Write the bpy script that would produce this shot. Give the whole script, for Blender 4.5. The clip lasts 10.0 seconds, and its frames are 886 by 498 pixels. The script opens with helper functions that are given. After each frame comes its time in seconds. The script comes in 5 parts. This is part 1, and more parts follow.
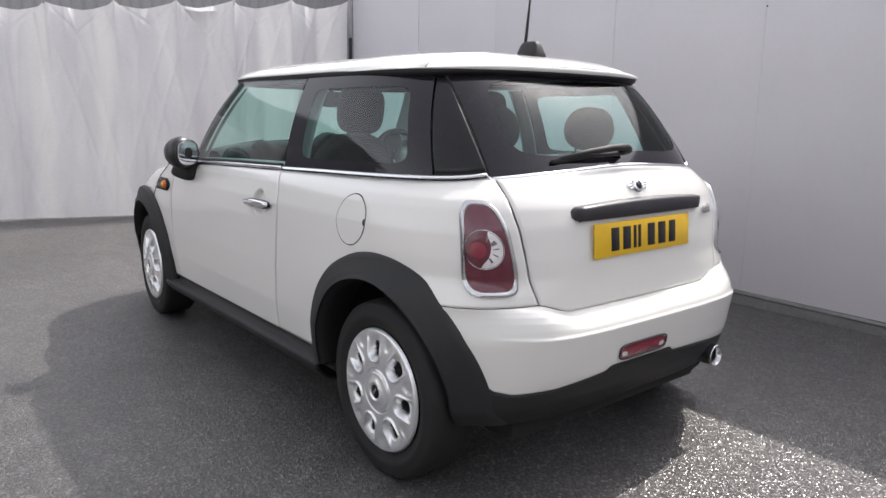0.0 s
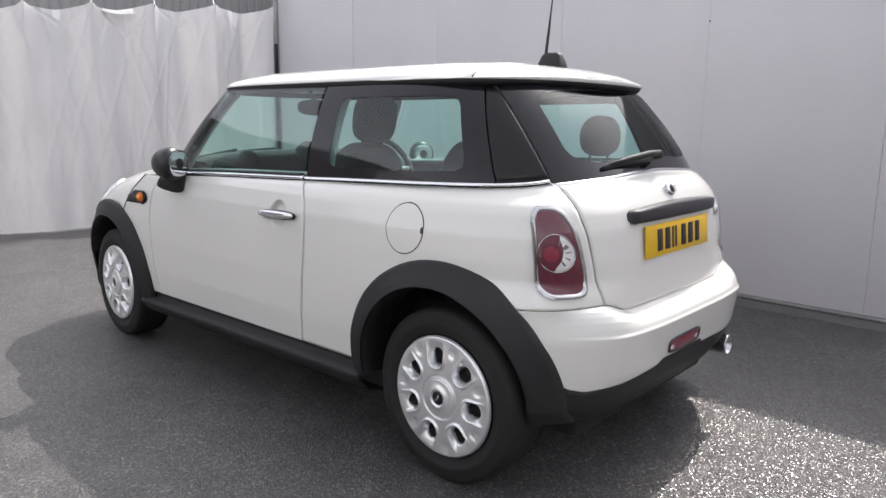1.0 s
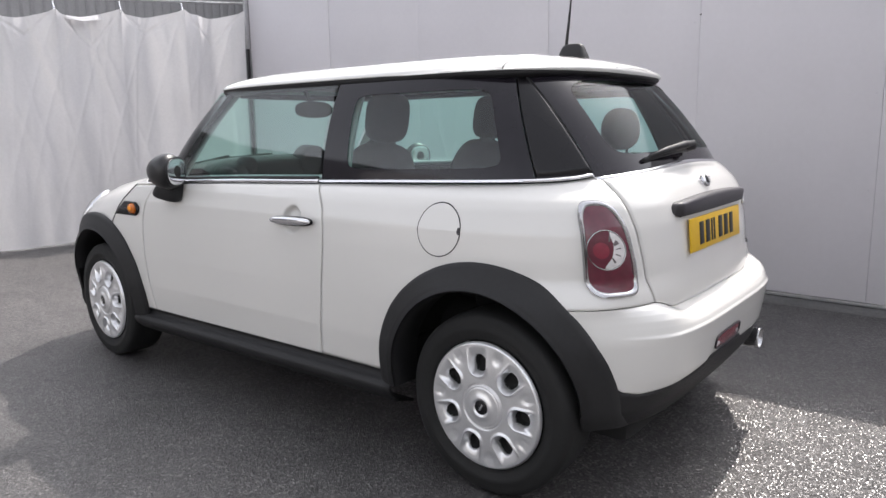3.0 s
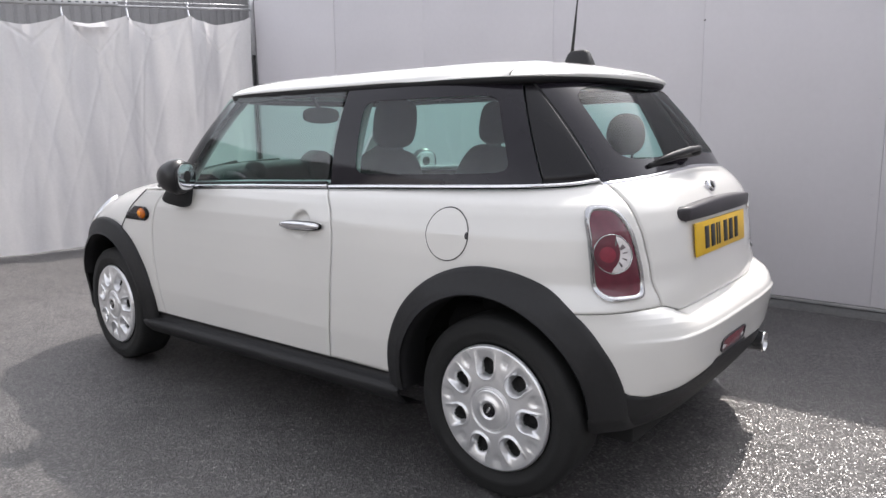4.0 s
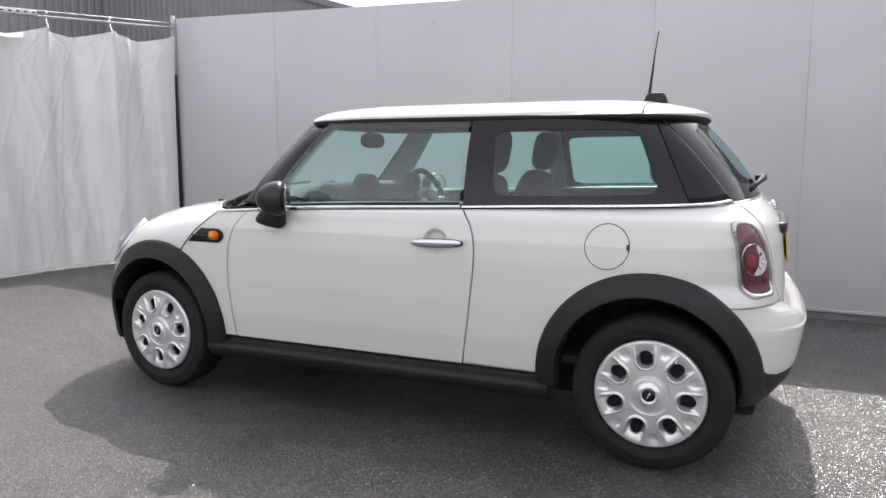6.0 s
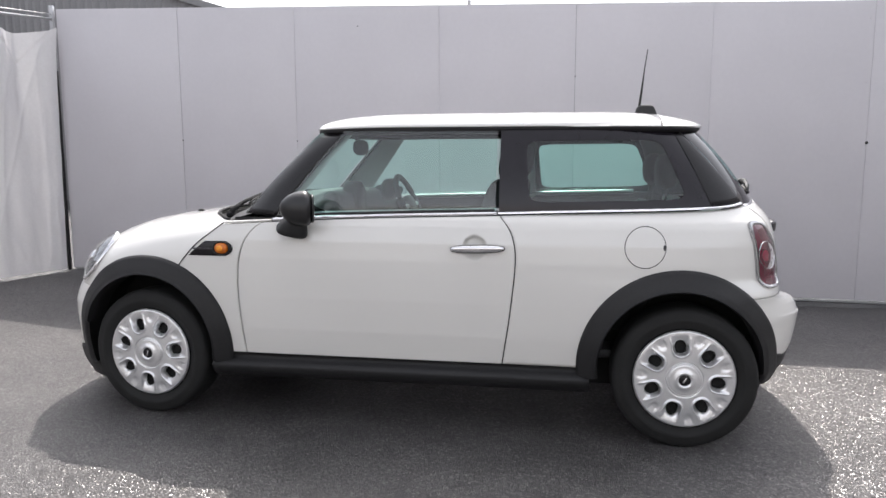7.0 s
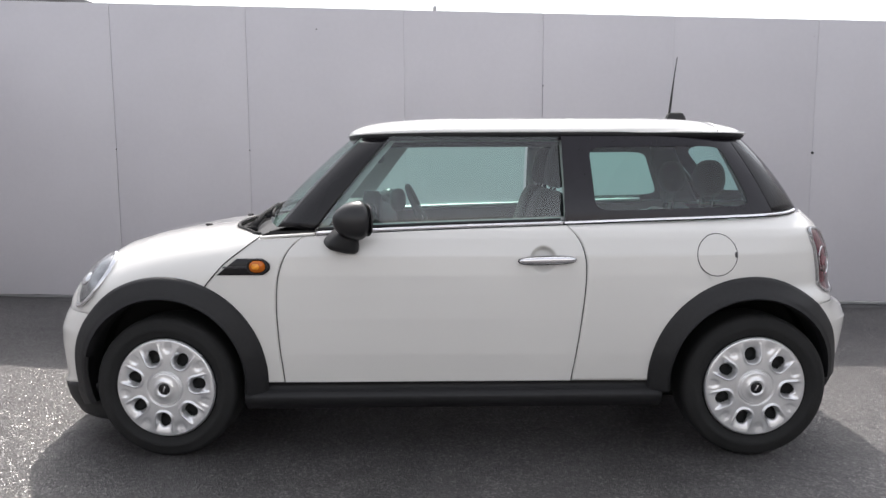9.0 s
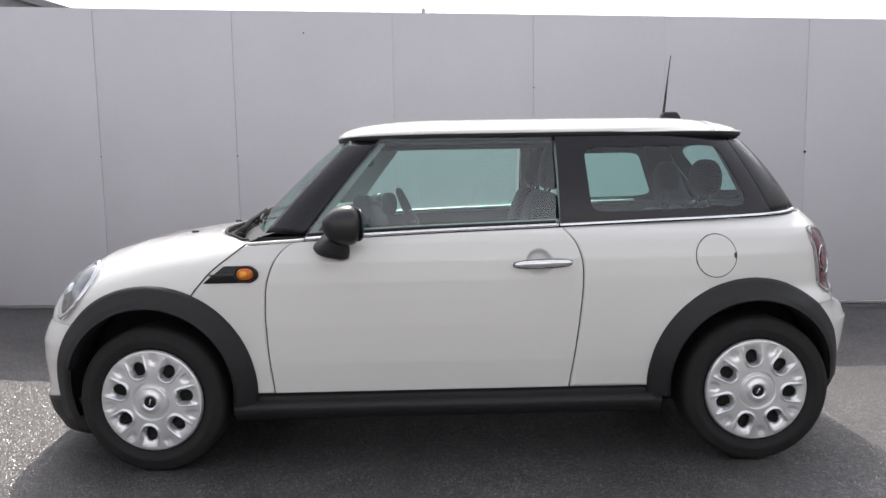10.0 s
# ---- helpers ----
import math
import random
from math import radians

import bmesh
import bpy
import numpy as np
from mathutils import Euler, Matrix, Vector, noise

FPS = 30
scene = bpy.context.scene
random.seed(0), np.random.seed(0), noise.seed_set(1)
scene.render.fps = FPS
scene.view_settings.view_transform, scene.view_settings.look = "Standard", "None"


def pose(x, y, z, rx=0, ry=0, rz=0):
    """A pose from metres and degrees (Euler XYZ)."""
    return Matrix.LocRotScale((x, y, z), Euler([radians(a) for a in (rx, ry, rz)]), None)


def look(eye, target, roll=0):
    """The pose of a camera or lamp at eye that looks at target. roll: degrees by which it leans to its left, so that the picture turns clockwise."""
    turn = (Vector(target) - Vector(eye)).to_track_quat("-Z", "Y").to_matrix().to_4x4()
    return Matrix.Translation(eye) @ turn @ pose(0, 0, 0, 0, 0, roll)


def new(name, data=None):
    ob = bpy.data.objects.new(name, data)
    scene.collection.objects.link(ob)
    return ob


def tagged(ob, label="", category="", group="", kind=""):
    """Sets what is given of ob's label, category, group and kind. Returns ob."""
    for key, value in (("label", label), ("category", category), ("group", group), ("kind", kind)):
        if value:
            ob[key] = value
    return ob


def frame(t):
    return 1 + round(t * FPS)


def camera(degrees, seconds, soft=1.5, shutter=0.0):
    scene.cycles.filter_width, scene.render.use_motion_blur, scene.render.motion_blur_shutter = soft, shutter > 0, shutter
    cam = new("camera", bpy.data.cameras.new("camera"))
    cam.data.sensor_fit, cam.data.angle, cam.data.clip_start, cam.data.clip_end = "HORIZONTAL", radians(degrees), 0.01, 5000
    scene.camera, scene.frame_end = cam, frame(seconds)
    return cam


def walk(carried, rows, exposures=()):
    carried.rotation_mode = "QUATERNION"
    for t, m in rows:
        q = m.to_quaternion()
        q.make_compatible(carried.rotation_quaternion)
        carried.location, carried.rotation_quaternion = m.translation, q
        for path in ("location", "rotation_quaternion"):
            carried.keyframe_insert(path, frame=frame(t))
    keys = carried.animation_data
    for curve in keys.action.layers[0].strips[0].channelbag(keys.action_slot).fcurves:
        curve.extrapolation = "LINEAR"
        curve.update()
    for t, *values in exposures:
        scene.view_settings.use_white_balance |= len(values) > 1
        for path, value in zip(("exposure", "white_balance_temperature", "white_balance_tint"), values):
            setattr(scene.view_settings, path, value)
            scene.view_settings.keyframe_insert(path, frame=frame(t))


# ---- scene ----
cam = camera(64.1, 10.0)
PATH = [
    (0, (3.106, -2.026, 1.219), (1.575, -0.795, 0.842), 0.8),
    (0.5, (2.905, -2.271, 1.208), (1.506, -0.891, 0.84), -0.3),
    (1, (2.737, -2.472, 1.221), (1.428, -1.003, 0.865), 0.6),
    (1.5, (2.6, -2.57, 1.202), (1.351, -1.046, 0.858), 0.0),
    (2, (2.5, -2.537, 1.186), (1.265, -1.0, 0.847), -0.7),
    (2.5, (2.47, -2.537, 1.187), (1.245, -0.995, 0.843), -0.9),
    (4, (2.476, -2.569, 1.191), (1.239, -1.032, 0.863), -1.0),
    (4.5, (2.45, -2.677, 1.204), (1.235, -1.12, 0.887), -0.9),
    (5, (2.246, -2.909, 1.194), (1.108, -1.291, 0.9), -0.2),
    (5.5, (1.943, -3.218, 1.197), (0.939, -1.51, 0.919), 0.4),
    (5.7, (1.797, -3.338, 1.197), (0.872, -1.585, 0.93), 0.5),
    (6.8, (0.895, -3.738, 1.257), (0.451, -1.808, 0.978), -0.8),
    (7, (0.732, -3.802, 1.245), (0.386, -1.85, 0.981), -0.1),
    (7.5, (0.418, -3.811, 1.237), (0.206, -1.837, 0.996), -1.3),
    (8, (0.156, -3.806, 1.227), (0.057, -1.821, 1.002), -0.9),
    (8.5, (-0.005, -3.747, 1.228), (-0.021, -1.761, 0.996), -0.3),
    (9, (-0.073, -3.665, 1.221), (-0.075, -1.678, 0.992), -0.2),
    (9.5, (-0.077, -3.612, 1.211), (-0.05, -1.624, 0.992), -0.5),
    (10, (-0.082, -3.591, 1.211), (-0.058, -1.602, 0.995), -0.9),
]
# the clip's camera darkens a little as it comes to face the bright wall
EXPOSURE = [(0, 1.34, 6500, 12.5), (2, 1.40, 6500, 12.5), (7.5, 1.40, 6500, 12.5), (9, 1.28, 6500, 12), (10, 1.27, 6500, 12)]
walk(cam, [(t, look(eye, target, roll)) for t, eye, target, roll in PATH], EXPOSURE)

# ---- light ----
SUN_WAY = Vector((0.075, -0.745, -1.0)).normalized()
world = bpy.data.worlds.new("sky")
scene.world = world
world.use_nodes = True
wn = world.node_tree.nodes
sky = wn.new("ShaderNodeTexSky")
sky.sky_type = "NISHITA"
sky.sun_disc = False
sky.sun_elevation = math.asin(-SUN_WAY.z)
sky.sun_rotation = math.atan2(-SUN_WAY.x, -SUN_WAY.y)
sky.air_density, sky.dust_density, sky.ozone_density = 1.0, 2.5, 1.0
bg = wn["Background"]
bg.inputs["Strength"].default_value = 0.15
haze = wn.new("ShaderNodeHueSaturation")
haze.inputs["Saturation"].default_value = 0.22
world.node_tree.links.new(sky.outputs[0], haze.inputs["Color"])
world.node_tree.links.new(haze.outputs[0], bg.inputs[0])
sun = new("sun", bpy.data.lights.new("sun", "SUN"))
sun.data.energy, sun.data.angle, sun.data.color = 1.58, radians(0.6), (1.0, 0.95, 0.88)
sun.matrix_world = Matrix.Translation((0, 6, 9)) @ SUN_WAY.to_track_quat("-Z", "Y").to_matrix().to_4x4()


# ---- materials ----
def material(name, colour, rough=0.5, metal=0.0, coat=0.0, vary=0.0, scale=6.0, fine=0.0, bump=0.0, bump_scale=80.0, spec=0.5):
    """A surface with stains at one scale, grain at another and fine relief."""
    m = bpy.data.materials.new(name)
    m.use_nodes = True
    n, l = m.node_tree.nodes, m.node_tree.links
    b = n["Principled BSDF"]
    b.inputs["Base Color"].default_value = (*colour, 1)
    b.inputs["Roughness"].default_value = rough
    b.inputs["Metallic"].default_value = metal
    b.inputs["Coat Weight"].default_value = coat
    b.inputs["Coat Roughness"].default_value = 0.04
    b.inputs["Specular IOR Level"].default_value = spec
    if vary or fine or bump:
        co = n.new("ShaderNodeTexCoord")
    if vary or fine:
        big, small = n.new("ShaderNodeTexNoise"), n.new("ShaderNodeTexNoise")
        big.inputs["Scale"].default_value, big.inputs["Detail"].default_value = scale, 5
        small.inputs["Scale"].default_value, small.inputs["Detail"].default_value = scale * 25, 3
        l.new(co.outputs["Object"], big.inputs["Vector"])
        l.new(co.outputs["Object"], small.inputs["Vector"])
        a, c = n.new("ShaderNodeMapRange"), n.new("ShaderNodeMapRange")
        for node, k in ((a, vary), (c, fine)):
            node.inputs["From Min"].default_value, node.inputs["From Max"].default_value = 0.3, 0.7
            node.inputs["To Min"].default_value, node.inputs["To Max"].default_value = 1 - k, 1 + k
        l.new(big.outputs["Fac"], a.inputs["Value"])
        l.new(small.outputs["Fac"], c.inputs["Value"])
        mul = n.new("ShaderNodeMath")
        mul.operation = "MULTIPLY"
        l.new(a.outputs[0], mul.inputs[0])
        l.new(c.outputs[0], mul.inputs[1])
        mix = n.new("ShaderNodeVectorMath")
        mix.operation = "SCALE"
        mix.inputs[0].default_value = colour
        l.new(mul.outputs[0], mix.inputs["Scale"])
        l.new(mix.outputs[0], b.inputs["Base Color"])
    if bump:
        t, k = n.new("ShaderNodeTexNoise"), n.new("ShaderNodeBump")
        t.inputs["Scale"].default_value, t.inputs["Detail"].default_value = bump_scale, 3
        k.inputs["Strength"].default_value, k.inputs["Distance"].default_value = bump, 0.01
        l.new(co.outputs["Object"], t.inputs["Vector"])
        l.new(t.outputs["Fac"], k.inputs["Height"])
        l.new(k.outputs["Normal"], b.inputs["Normal"])
    return m


def glass(name, tint, gloss_rough=0.0, low_gloss=0.068, high_gloss=0.9):
    """A thin tinted pane: straight through, with a mirror-like sheen that grows at a low angle."""
    m = bpy.data.materials.new(name)
    m.use_nodes = True
    n, l = m.node_tree.nodes, m.node_tree.links
    n.remove(n["Principled BSDF"])
    clear, gloss, mix, fres = n.new("ShaderNodeBsdfTransparent"), n.new("ShaderNodeBsdfGlossy"), n.new("ShaderNodeMixShader"), n.new("ShaderNodeLayerWeight")
    low, high = n.new("ShaderNodeMath"), n.new("ShaderNodeMapRange")
    clear.inputs["Color"].default_value = (*tint, 1)
    gloss.inputs["Roughness"].default_value = gloss_rough
    fres.inputs["Blend"].default_value = 0.5
    low.operation, low.inputs[1].default_value = "POWER", 5.0
    high.inputs["To Min"].default_value, high.inputs["To Max"].default_value = low_gloss, high_gloss
    l.new(fres.outputs["Facing"], low.inputs[0])
    l.new(low.outputs[0], high.inputs["Value"])
    l.new(high.outputs[0], mix.inputs[0])
    l.new(clear.outputs[0], mix.inputs[1])
    l.new(gloss.outputs[0], mix.inputs[2])
    l.new(mix.outputs[0], n["Material Output"].inputs["Surface"])
    return m


def asphalt_material():
    """Coarse chippings, each with a tilt, a grey and a gloss of its own."""
    m = bpy.data.materials.new("asphalt")
    m.use_nodes = True
    n, l = m.node_tree.nodes, m.node_tree.links
    b = n["Principled BSDF"]
    co = n.new("ShaderNodeTexCoord")

    def tex(kind, scale, detail=3):
        t = n.new(kind)
        t.inputs["Scale"].default_value = scale
        if kind == "ShaderNodeTexNoise":
            t.inputs["Detail"].default_value = detail
        l.new(co.outputs["Object"], t.inputs["Vector"])
        return t

    stone, grit, patch_, wear = tex("ShaderNodeTexVoronoi", 130), tex("ShaderNodeTexNoise", 420, 2), tex("ShaderNodeTexNoise", 0.9, 4), tex("ShaderNodeTexNoise", 7, 5)
    facet = tex("ShaderNodeTexVoronoi", 285)
    # each chipping has a grey of its own
    chip = n.new("ShaderNodeSeparateColor")
    l.new(stone.outputs["Color"], chip.inputs[0])
    ramp = n.new("ShaderNodeValToRGB")
    ramp.color_ramp.elements[0].position, ramp.color_ramp.elements[0].color = 0.0, (0.034, 0.0316, 0.0308, 1)
    ramp.color_ramp.elements[1].position, ramp.color_ramp.elements[1].color = 1.0, (0.180, 0.168, 0.164, 1)
    most = ramp.color_ramp.elements.new(0.78)
    most.color = (0.067, 0.0624, 0.0612, 1)
    l.new(chip.outputs[0], ramp.inputs[0])
    a = n.new("ShaderNodeMapRange")
    a.inputs["From Min"].default_value, a.inputs["From Max"].default_value = 0.35, 0.65
    a.inputs["To Min"].default_value, a.inputs["To Max"].default_value = 0.72, 1.2
    l.new(patch_.outputs["Fac"], a.inputs["Value"])
    c = n.new("ShaderNodeMapRange")
    c.inputs["From Min"].default_value, c.inputs["From Max"].default_value = 0.3, 0.7
    c.inputs["To Min"].default_value, c.inputs["To Max"].default_value = 0.8, 1.2
    l.new(wear.outputs["Fac"], c.inputs["Value"])
    mul, sc = n.new("ShaderNodeMath"), n.new("ShaderNodeVectorMath")
    mul.operation, sc.operation = "MULTIPLY", "SCALE"
    l.new(a.outputs[0], mul.inputs[0])
    l.new(c.outputs[0], mul.inputs[1])
    l.new(ramp.outputs[0], sc.inputs[0])
    l.new(mul.outputs[0], sc.inputs["Scale"])
    l.new(sc.outputs[0], b.inputs["Base Color"])
    b.inputs["Specular IOR Level"].default_value = 0.7
    r = n.new("ShaderNodeMapRange")
    r.inputs["To Min"].default_value, r.inputs["To Max"].default_value = 0.40, 0.66
    l.new(chip.outputs[1], r.inputs["Value"])
    l.new(r.outputs[0], b.inputs["Roughness"])
    h = n.new("ShaderNodeMath")
    h.operation = "ADD"
    l.new(stone.outputs["Distance"], h.inputs[0])
    l.new(grit.outputs["Fac"], h.inputs[1])
    k = n.new("ShaderNodeBump")
    k.inputs["Strength"].default_value, k.inputs["Distance"].default_value = 1.0, 0.0045
    l.new(h.outputs[0], k.inputs["Height"])
    l.new(k.outputs["Normal"], b.inputs["Normal"])
    # bright facets: each chipping's face has a tilt of its own
    vec = None
    for op, val in (("SUBTRACT", (0.5, 0.5, 0.5)), ("MULTIPLY", (0.85, 0.85, 0.0)), ("ADD", (0.0, 0.0, 1.0)), ("NORMALIZE", None)):
        q = n.new("ShaderNodeVectorMath")
        q.operation = op
        l.new(vec.outputs[0] if vec else facet.outputs["Color"], q.inputs[0])
        if val:
            q.inputs[1].default_value = val
        vec = q
    gloss, mixer, fac, split = n.new("ShaderNodeBsdfGlossy"), n.new("ShaderNodeMixShader"), n.new("ShaderNodeMapRange"), n.new("ShaderNodeSeparateColor")
    gloss.inputs["Roughness"].default_value = 0.25
    gloss.inputs["Color"].default_value = (0.95, 0.94, 0.93, 1)
    l.new(vec.outputs[0], gloss.inputs["Normal"])
    l.new(facet.outputs["Color"], split.inputs[0])
    l.new(split.outputs[2], fac.inputs["Value"])
    fac.inputs["From Min"].default_value, fac.inputs["From Max"].default_value = 0.1, 1.0
    fac.inputs["To Min"].default_value, fac.inputs["To Max"].default_value = 0.0, 0.135
    l.new(fac.outputs[0], mixer.inputs[0])
    l.new(b.outputs[0], mixer.inputs[1])
    l.new(gloss.outputs[0], mixer.inputs[2])
    l.new(mixer.outputs[0], n["Material Output"].inputs["Surface"])
    return m


def tarpaulin(name, colour, rough, **more):
    """Coated cloth that lets some light through."""
    m = material(name, colour, rough, **more)
    n, l = m.node_tree.nodes, m.node_tree.links
    b = n["Principled BSDF"]
    thin, mix = n.new("ShaderNodeBsdfTranslucent"), n.new("ShaderNodeMixShader")
    thin.inputs["Color"].default_value = (0.70, 0.685, 0.68, 1)
    mix.inputs[0].default_value = 0.20
    l.new(b.outputs[0], mix.inputs[1])
    l.new(thin.outputs[0], mix.inputs[2])
    l.new(mix.outputs[0], n["Material Output"].inputs["Surface"])
    return m


PAINT = material("white_paint", (0.75, 0.737, 0.703), 0.32, coat=1.0, vary=0.012, scale=2.0)
PLASTIC = material("black_plastic", (0.015, 0.0148, 0.0157), 0.55, vary=0.15, scale=3, fine=0.1, bump=0.12, bump_scale=900, spec=0.4)
DULLBLACK = material("dull_black_plastic", (0.016, 0.016, 0.017), 0.8, vary=0.2, scale=6, fine=0.1, spec=0.15)
GLOSSBLACK = material("gloss_black", (0.011, 0.0102, 0.0115), 0.24, vary=0.1, scale=5, spec=0.36)
PIANO = material("dark_trim", (0.035, 0.032, 0.036), 0.35, vary=0.1, scale=8)
MIRRORCASE = material("mirror_case", (0.020, 0.0195, 0.0205), 0.32, vary=0.1, scale=8)
RUBBER = material("tyre_rubber", (0.009, 0.009, 0.009), 0.75, vary=0.25, scale=9, fine=0.2, bump=0.2, bump_scale=400)
CHROME = material("chrome", (0.82, 0.82, 0.84), 0.09, metal=1.0, vary=0.02, scale=10)
SATIN = material("dull_chrome", (0.58, 0.58, 0.59), 0.22, metal=1.0, vary=0.05, scale=10)
LAMPGREY = material("lamp_reflector", (0.34, 0.34, 0.35), 0.22, metal=0.85, vary=0.35, scale=25)
SILVER = material("silver_wheel_paint", (0.86, 0.86, 0.865), 0.28, metal=0.75, vary=0.06, scale=12, fine=0.04)
RED = material("red_lens", (0.11, 0.008, 0.024), 0.10, coat=1.0, vary=0.12, scale=40)
AMBERCORE = material("bright_amber_lens", (0.90, 0.33, 0.018), 0.16, coat=0.3, vary=0.25, scale=90)
BRIGHTRED = material("bright_red_lens", (0.23, 0.012, 0.035), 0.15, coat=1.0, vary=0.1, scale=60)
AMBER = material("amber_lens", (0.60, 0.145, 0.006), 0.20, coat=0.3, vary=0.1, scale=60)
YELLOW = material("yellow_plate", (0.72, 0.44, 0.02), 0.35, vary=0.04, scale=20)
INK = material("black_ink", (0.012, 0.012, 0.013), 0.4, vary=0.1, scale=30)
FRIT = material("black_glass_border", (0.013, 0.011, 0.015), 0.09, vary=0.1, scale=20, spec=0.42)
CLOTH = material("charcoal_cloth", (0.010, 0.010, 0.0115), 0.9, vary=0.2, scale=8, fine=0.15, bump=0.05, bump_scale=200)
CABIN = material("cabin_plastic", (0.045, 0.046, 0.048), 0.65, vary=0.12, scale=6, fine=0.1, bump=0.1, bump_scale=300)
LINER = material("grey_headlining", (0.42, 0.42, 0.41), 0.9, vary=0.08, scale=4, fine=0.05)
DARK = material("underbody_black", (0.012, 0.012, 0.012), 0.85, vary=0.2, scale=5)
WALLPAINT = material("white_wall_panel", (0.585, 0.566, 0.590), 0.42, vary=0.035, scale=1.1, fine=0.012, bump=0.02, bump_scale=5)
CONCRETE = material("concrete", (0.095, 0.093, 0.092), 0.8, vary=0.25, scale=2.5, fine=0.15, bump=0.3, bump_scale=60)
GALV = material("galvanised_steel", (0.45, 0.45, 0.46), 0.4, metal=0.7, vary=0.15, scale=9, fine=0.1)
SHEET = tarpaulin("white_tarpaulin", (0.66, 0.645, 0.65), 0.42, vary=0.06, scale=1.6, fine=0.03, bump=0.15, bump_scale=9)
CLAD = material("grey_cladding", (0.24, 0.235, 0.24), 0.5, vary=0.08, scale=0.7, fine=0.05)
PALECLAD = material("pale_cladding", (0.44, 0.435, 0.43), 0.55, vary=0.08, scale=0.7, fine=0.05)
ASPHALT = asphalt_material()
SIDEGLASS = glass("green_glass", (0.765, 0.97, 0.915), 0.0, 0.115)
QUARTERGLASS = glass("dark_green_glass", (0.70, 0.965, 0.90), 0.0, 0.085)
REARGLASS = glass("rear_glass", (0.68, 0.86, 0.85), 0.0, 0.05, 0.5)
LENS = glass("clear_lens", (0.95, 0.96, 0.96))


# ---- mesh helpers ----
def mesh(name, verts, faces, mat, smooth=True, face_mats=None):
    me = bpy.data.meshes.new(name)
    me.from_pydata([tuple(v) for v in verts], [], faces)
    for m in (mat if isinstance(mat, (list, tuple)) else [mat]):
        me.materials.append(m)
    if smooth:
        me.polygons.foreach_set("use_smooth", [True] * len(me.polygons))
    if face_mats:
        me.polygons.foreach_set("material_index", face_mats)
    me.update()
    return me


def part(name, data, material_, parent, label=""):
    """A mesh, or a bmesh, as one object under its thing."""
    if isinstance(data, bmesh.types.BMesh):
        me = bpy.data.meshes.new(name)
        for f in data.faces:
            f.smooth = True
        data.to_mesh(me)
        data.free()
        data = me
        data.materials.append(material_)
    ob = new(name, data)
    ob.parent = parent
    return tagged(ob, label)


def sharp(me, degrees=35):
    me.set_sharp_from_angle(angle=radians(degrees))
    return me


def box(name, size, mat, bevel=0.004, segments=2):
    """A bevelled block, centred on its place."""
    bm = bmesh.new()
    bmesh.ops.create_cube(bm, size=1)
    bmesh.ops.scale(bm, vec=size, verts=bm.verts)
    if bevel:
        bmesh.ops.bevel(bm, geom=bm.edges[:], offset=min(bevel, 0.45 * min(size)), segments=segments, profile=0.5, affect="EDGES")
    me = bpy.data.meshes.new(name)
    bm.to_mesh(me)
    bm.free()
    me.materials.append(mat)
    return sharp(me)


def soft_block(name, size, mat, e=0.45, rings=20, sides=36, bend=None):
    """A cushion-like superellipsoid, centred on its place."""
    pw = lambda v, k: math.copysign(abs(v) ** k, v)
    verts, faces = [], []
    for i in range(rings + 1):
        a = -math.pi / 2 + math.pi * i / rings
        for j in range(sides):
            b = 2 * math.pi * j / sides
            v = Vector((size[0] / 2 * pw(math.cos(a), e) * pw(math.cos(b), e), size[1] / 2 * pw(math.cos(a), e) * pw(math.sin(b), e), size[2] / 2 * pw(math.sin(a), e)))
            verts.append(bend(v) if bend else v)
    for i in range(rings):
        for j in range(sides):
            k = (j + 1) % sides
            faces.append((i * sides + j, i * sides + k, (i + 1) * sides + k, (i + 1) * sides + j))
    return mesh(name, verts, faces, mat)


def lathe(name, profile, mat, sides=64, axis="y", face_mat=None):
    """profile: (radius, height along the axis) pairs."""
    verts, faces, fm = [], [], []
    for r, h in profile:
        for j in range(sides):
            a = 2 * math.pi * j / sides
            verts.append((r * math.cos(a), h, r * math.sin(a)) if axis == "y" else (r * math.cos(a), r * math.sin(a), h) if axis == "z" else (h, r * math.cos(a), r * math.sin(a)))
    for i in range(len(profile) - 1):
        for j in range(sides):
            k = (j + 1) % sides
            faces.append((i * sides + j, (i + 1) * sides + j, (i + 1) * sides + k, i * sides + k))
    return mesh(name, verts, faces, mat)


def tube(name, points, radius, mat, sides=10, close=False, flat=1.0):
    """A bar of round section along a line of points."""
    pts = [Vector(p) for p in points]
    verts, faces = [], []
    n = len(pts)
    up = Vector((0, 0, 1))
    for i, p in enumerate(pts):
        q = pts[(i + 1) % n] if close else pts[min(i + 1, n - 1)]
        o = pts[i - 1] if close or i else pts[0]
        d = (q - o).normalized()
        side = d.cross(up if abs(d.z) < 0.95 else Vector((1, 0, 0))).normalized()
        top = side.cross(d)
        r = radius[i] if isinstance(radius, (list, tuple)) else radius
        for j in range(sides):
            a = 2 * math.pi * j / sides
            verts.append(p + side * (r * math.cos(a)) + top * (r * flat * math.sin(a)))
    for i in range(n if close else n - 1):
        for j in range(sides):
            k, m = (j + 1) % sides, (i + 1) % n
            faces.append((i * sides + j, i * sides + k, m * sides + k, m * sides + j))
    if not close:
        faces += [tuple(range(sides))[::-1], tuple((n - 1) * sides + j for j in range(sides))]
    return mesh(name, verts, faces, mat)


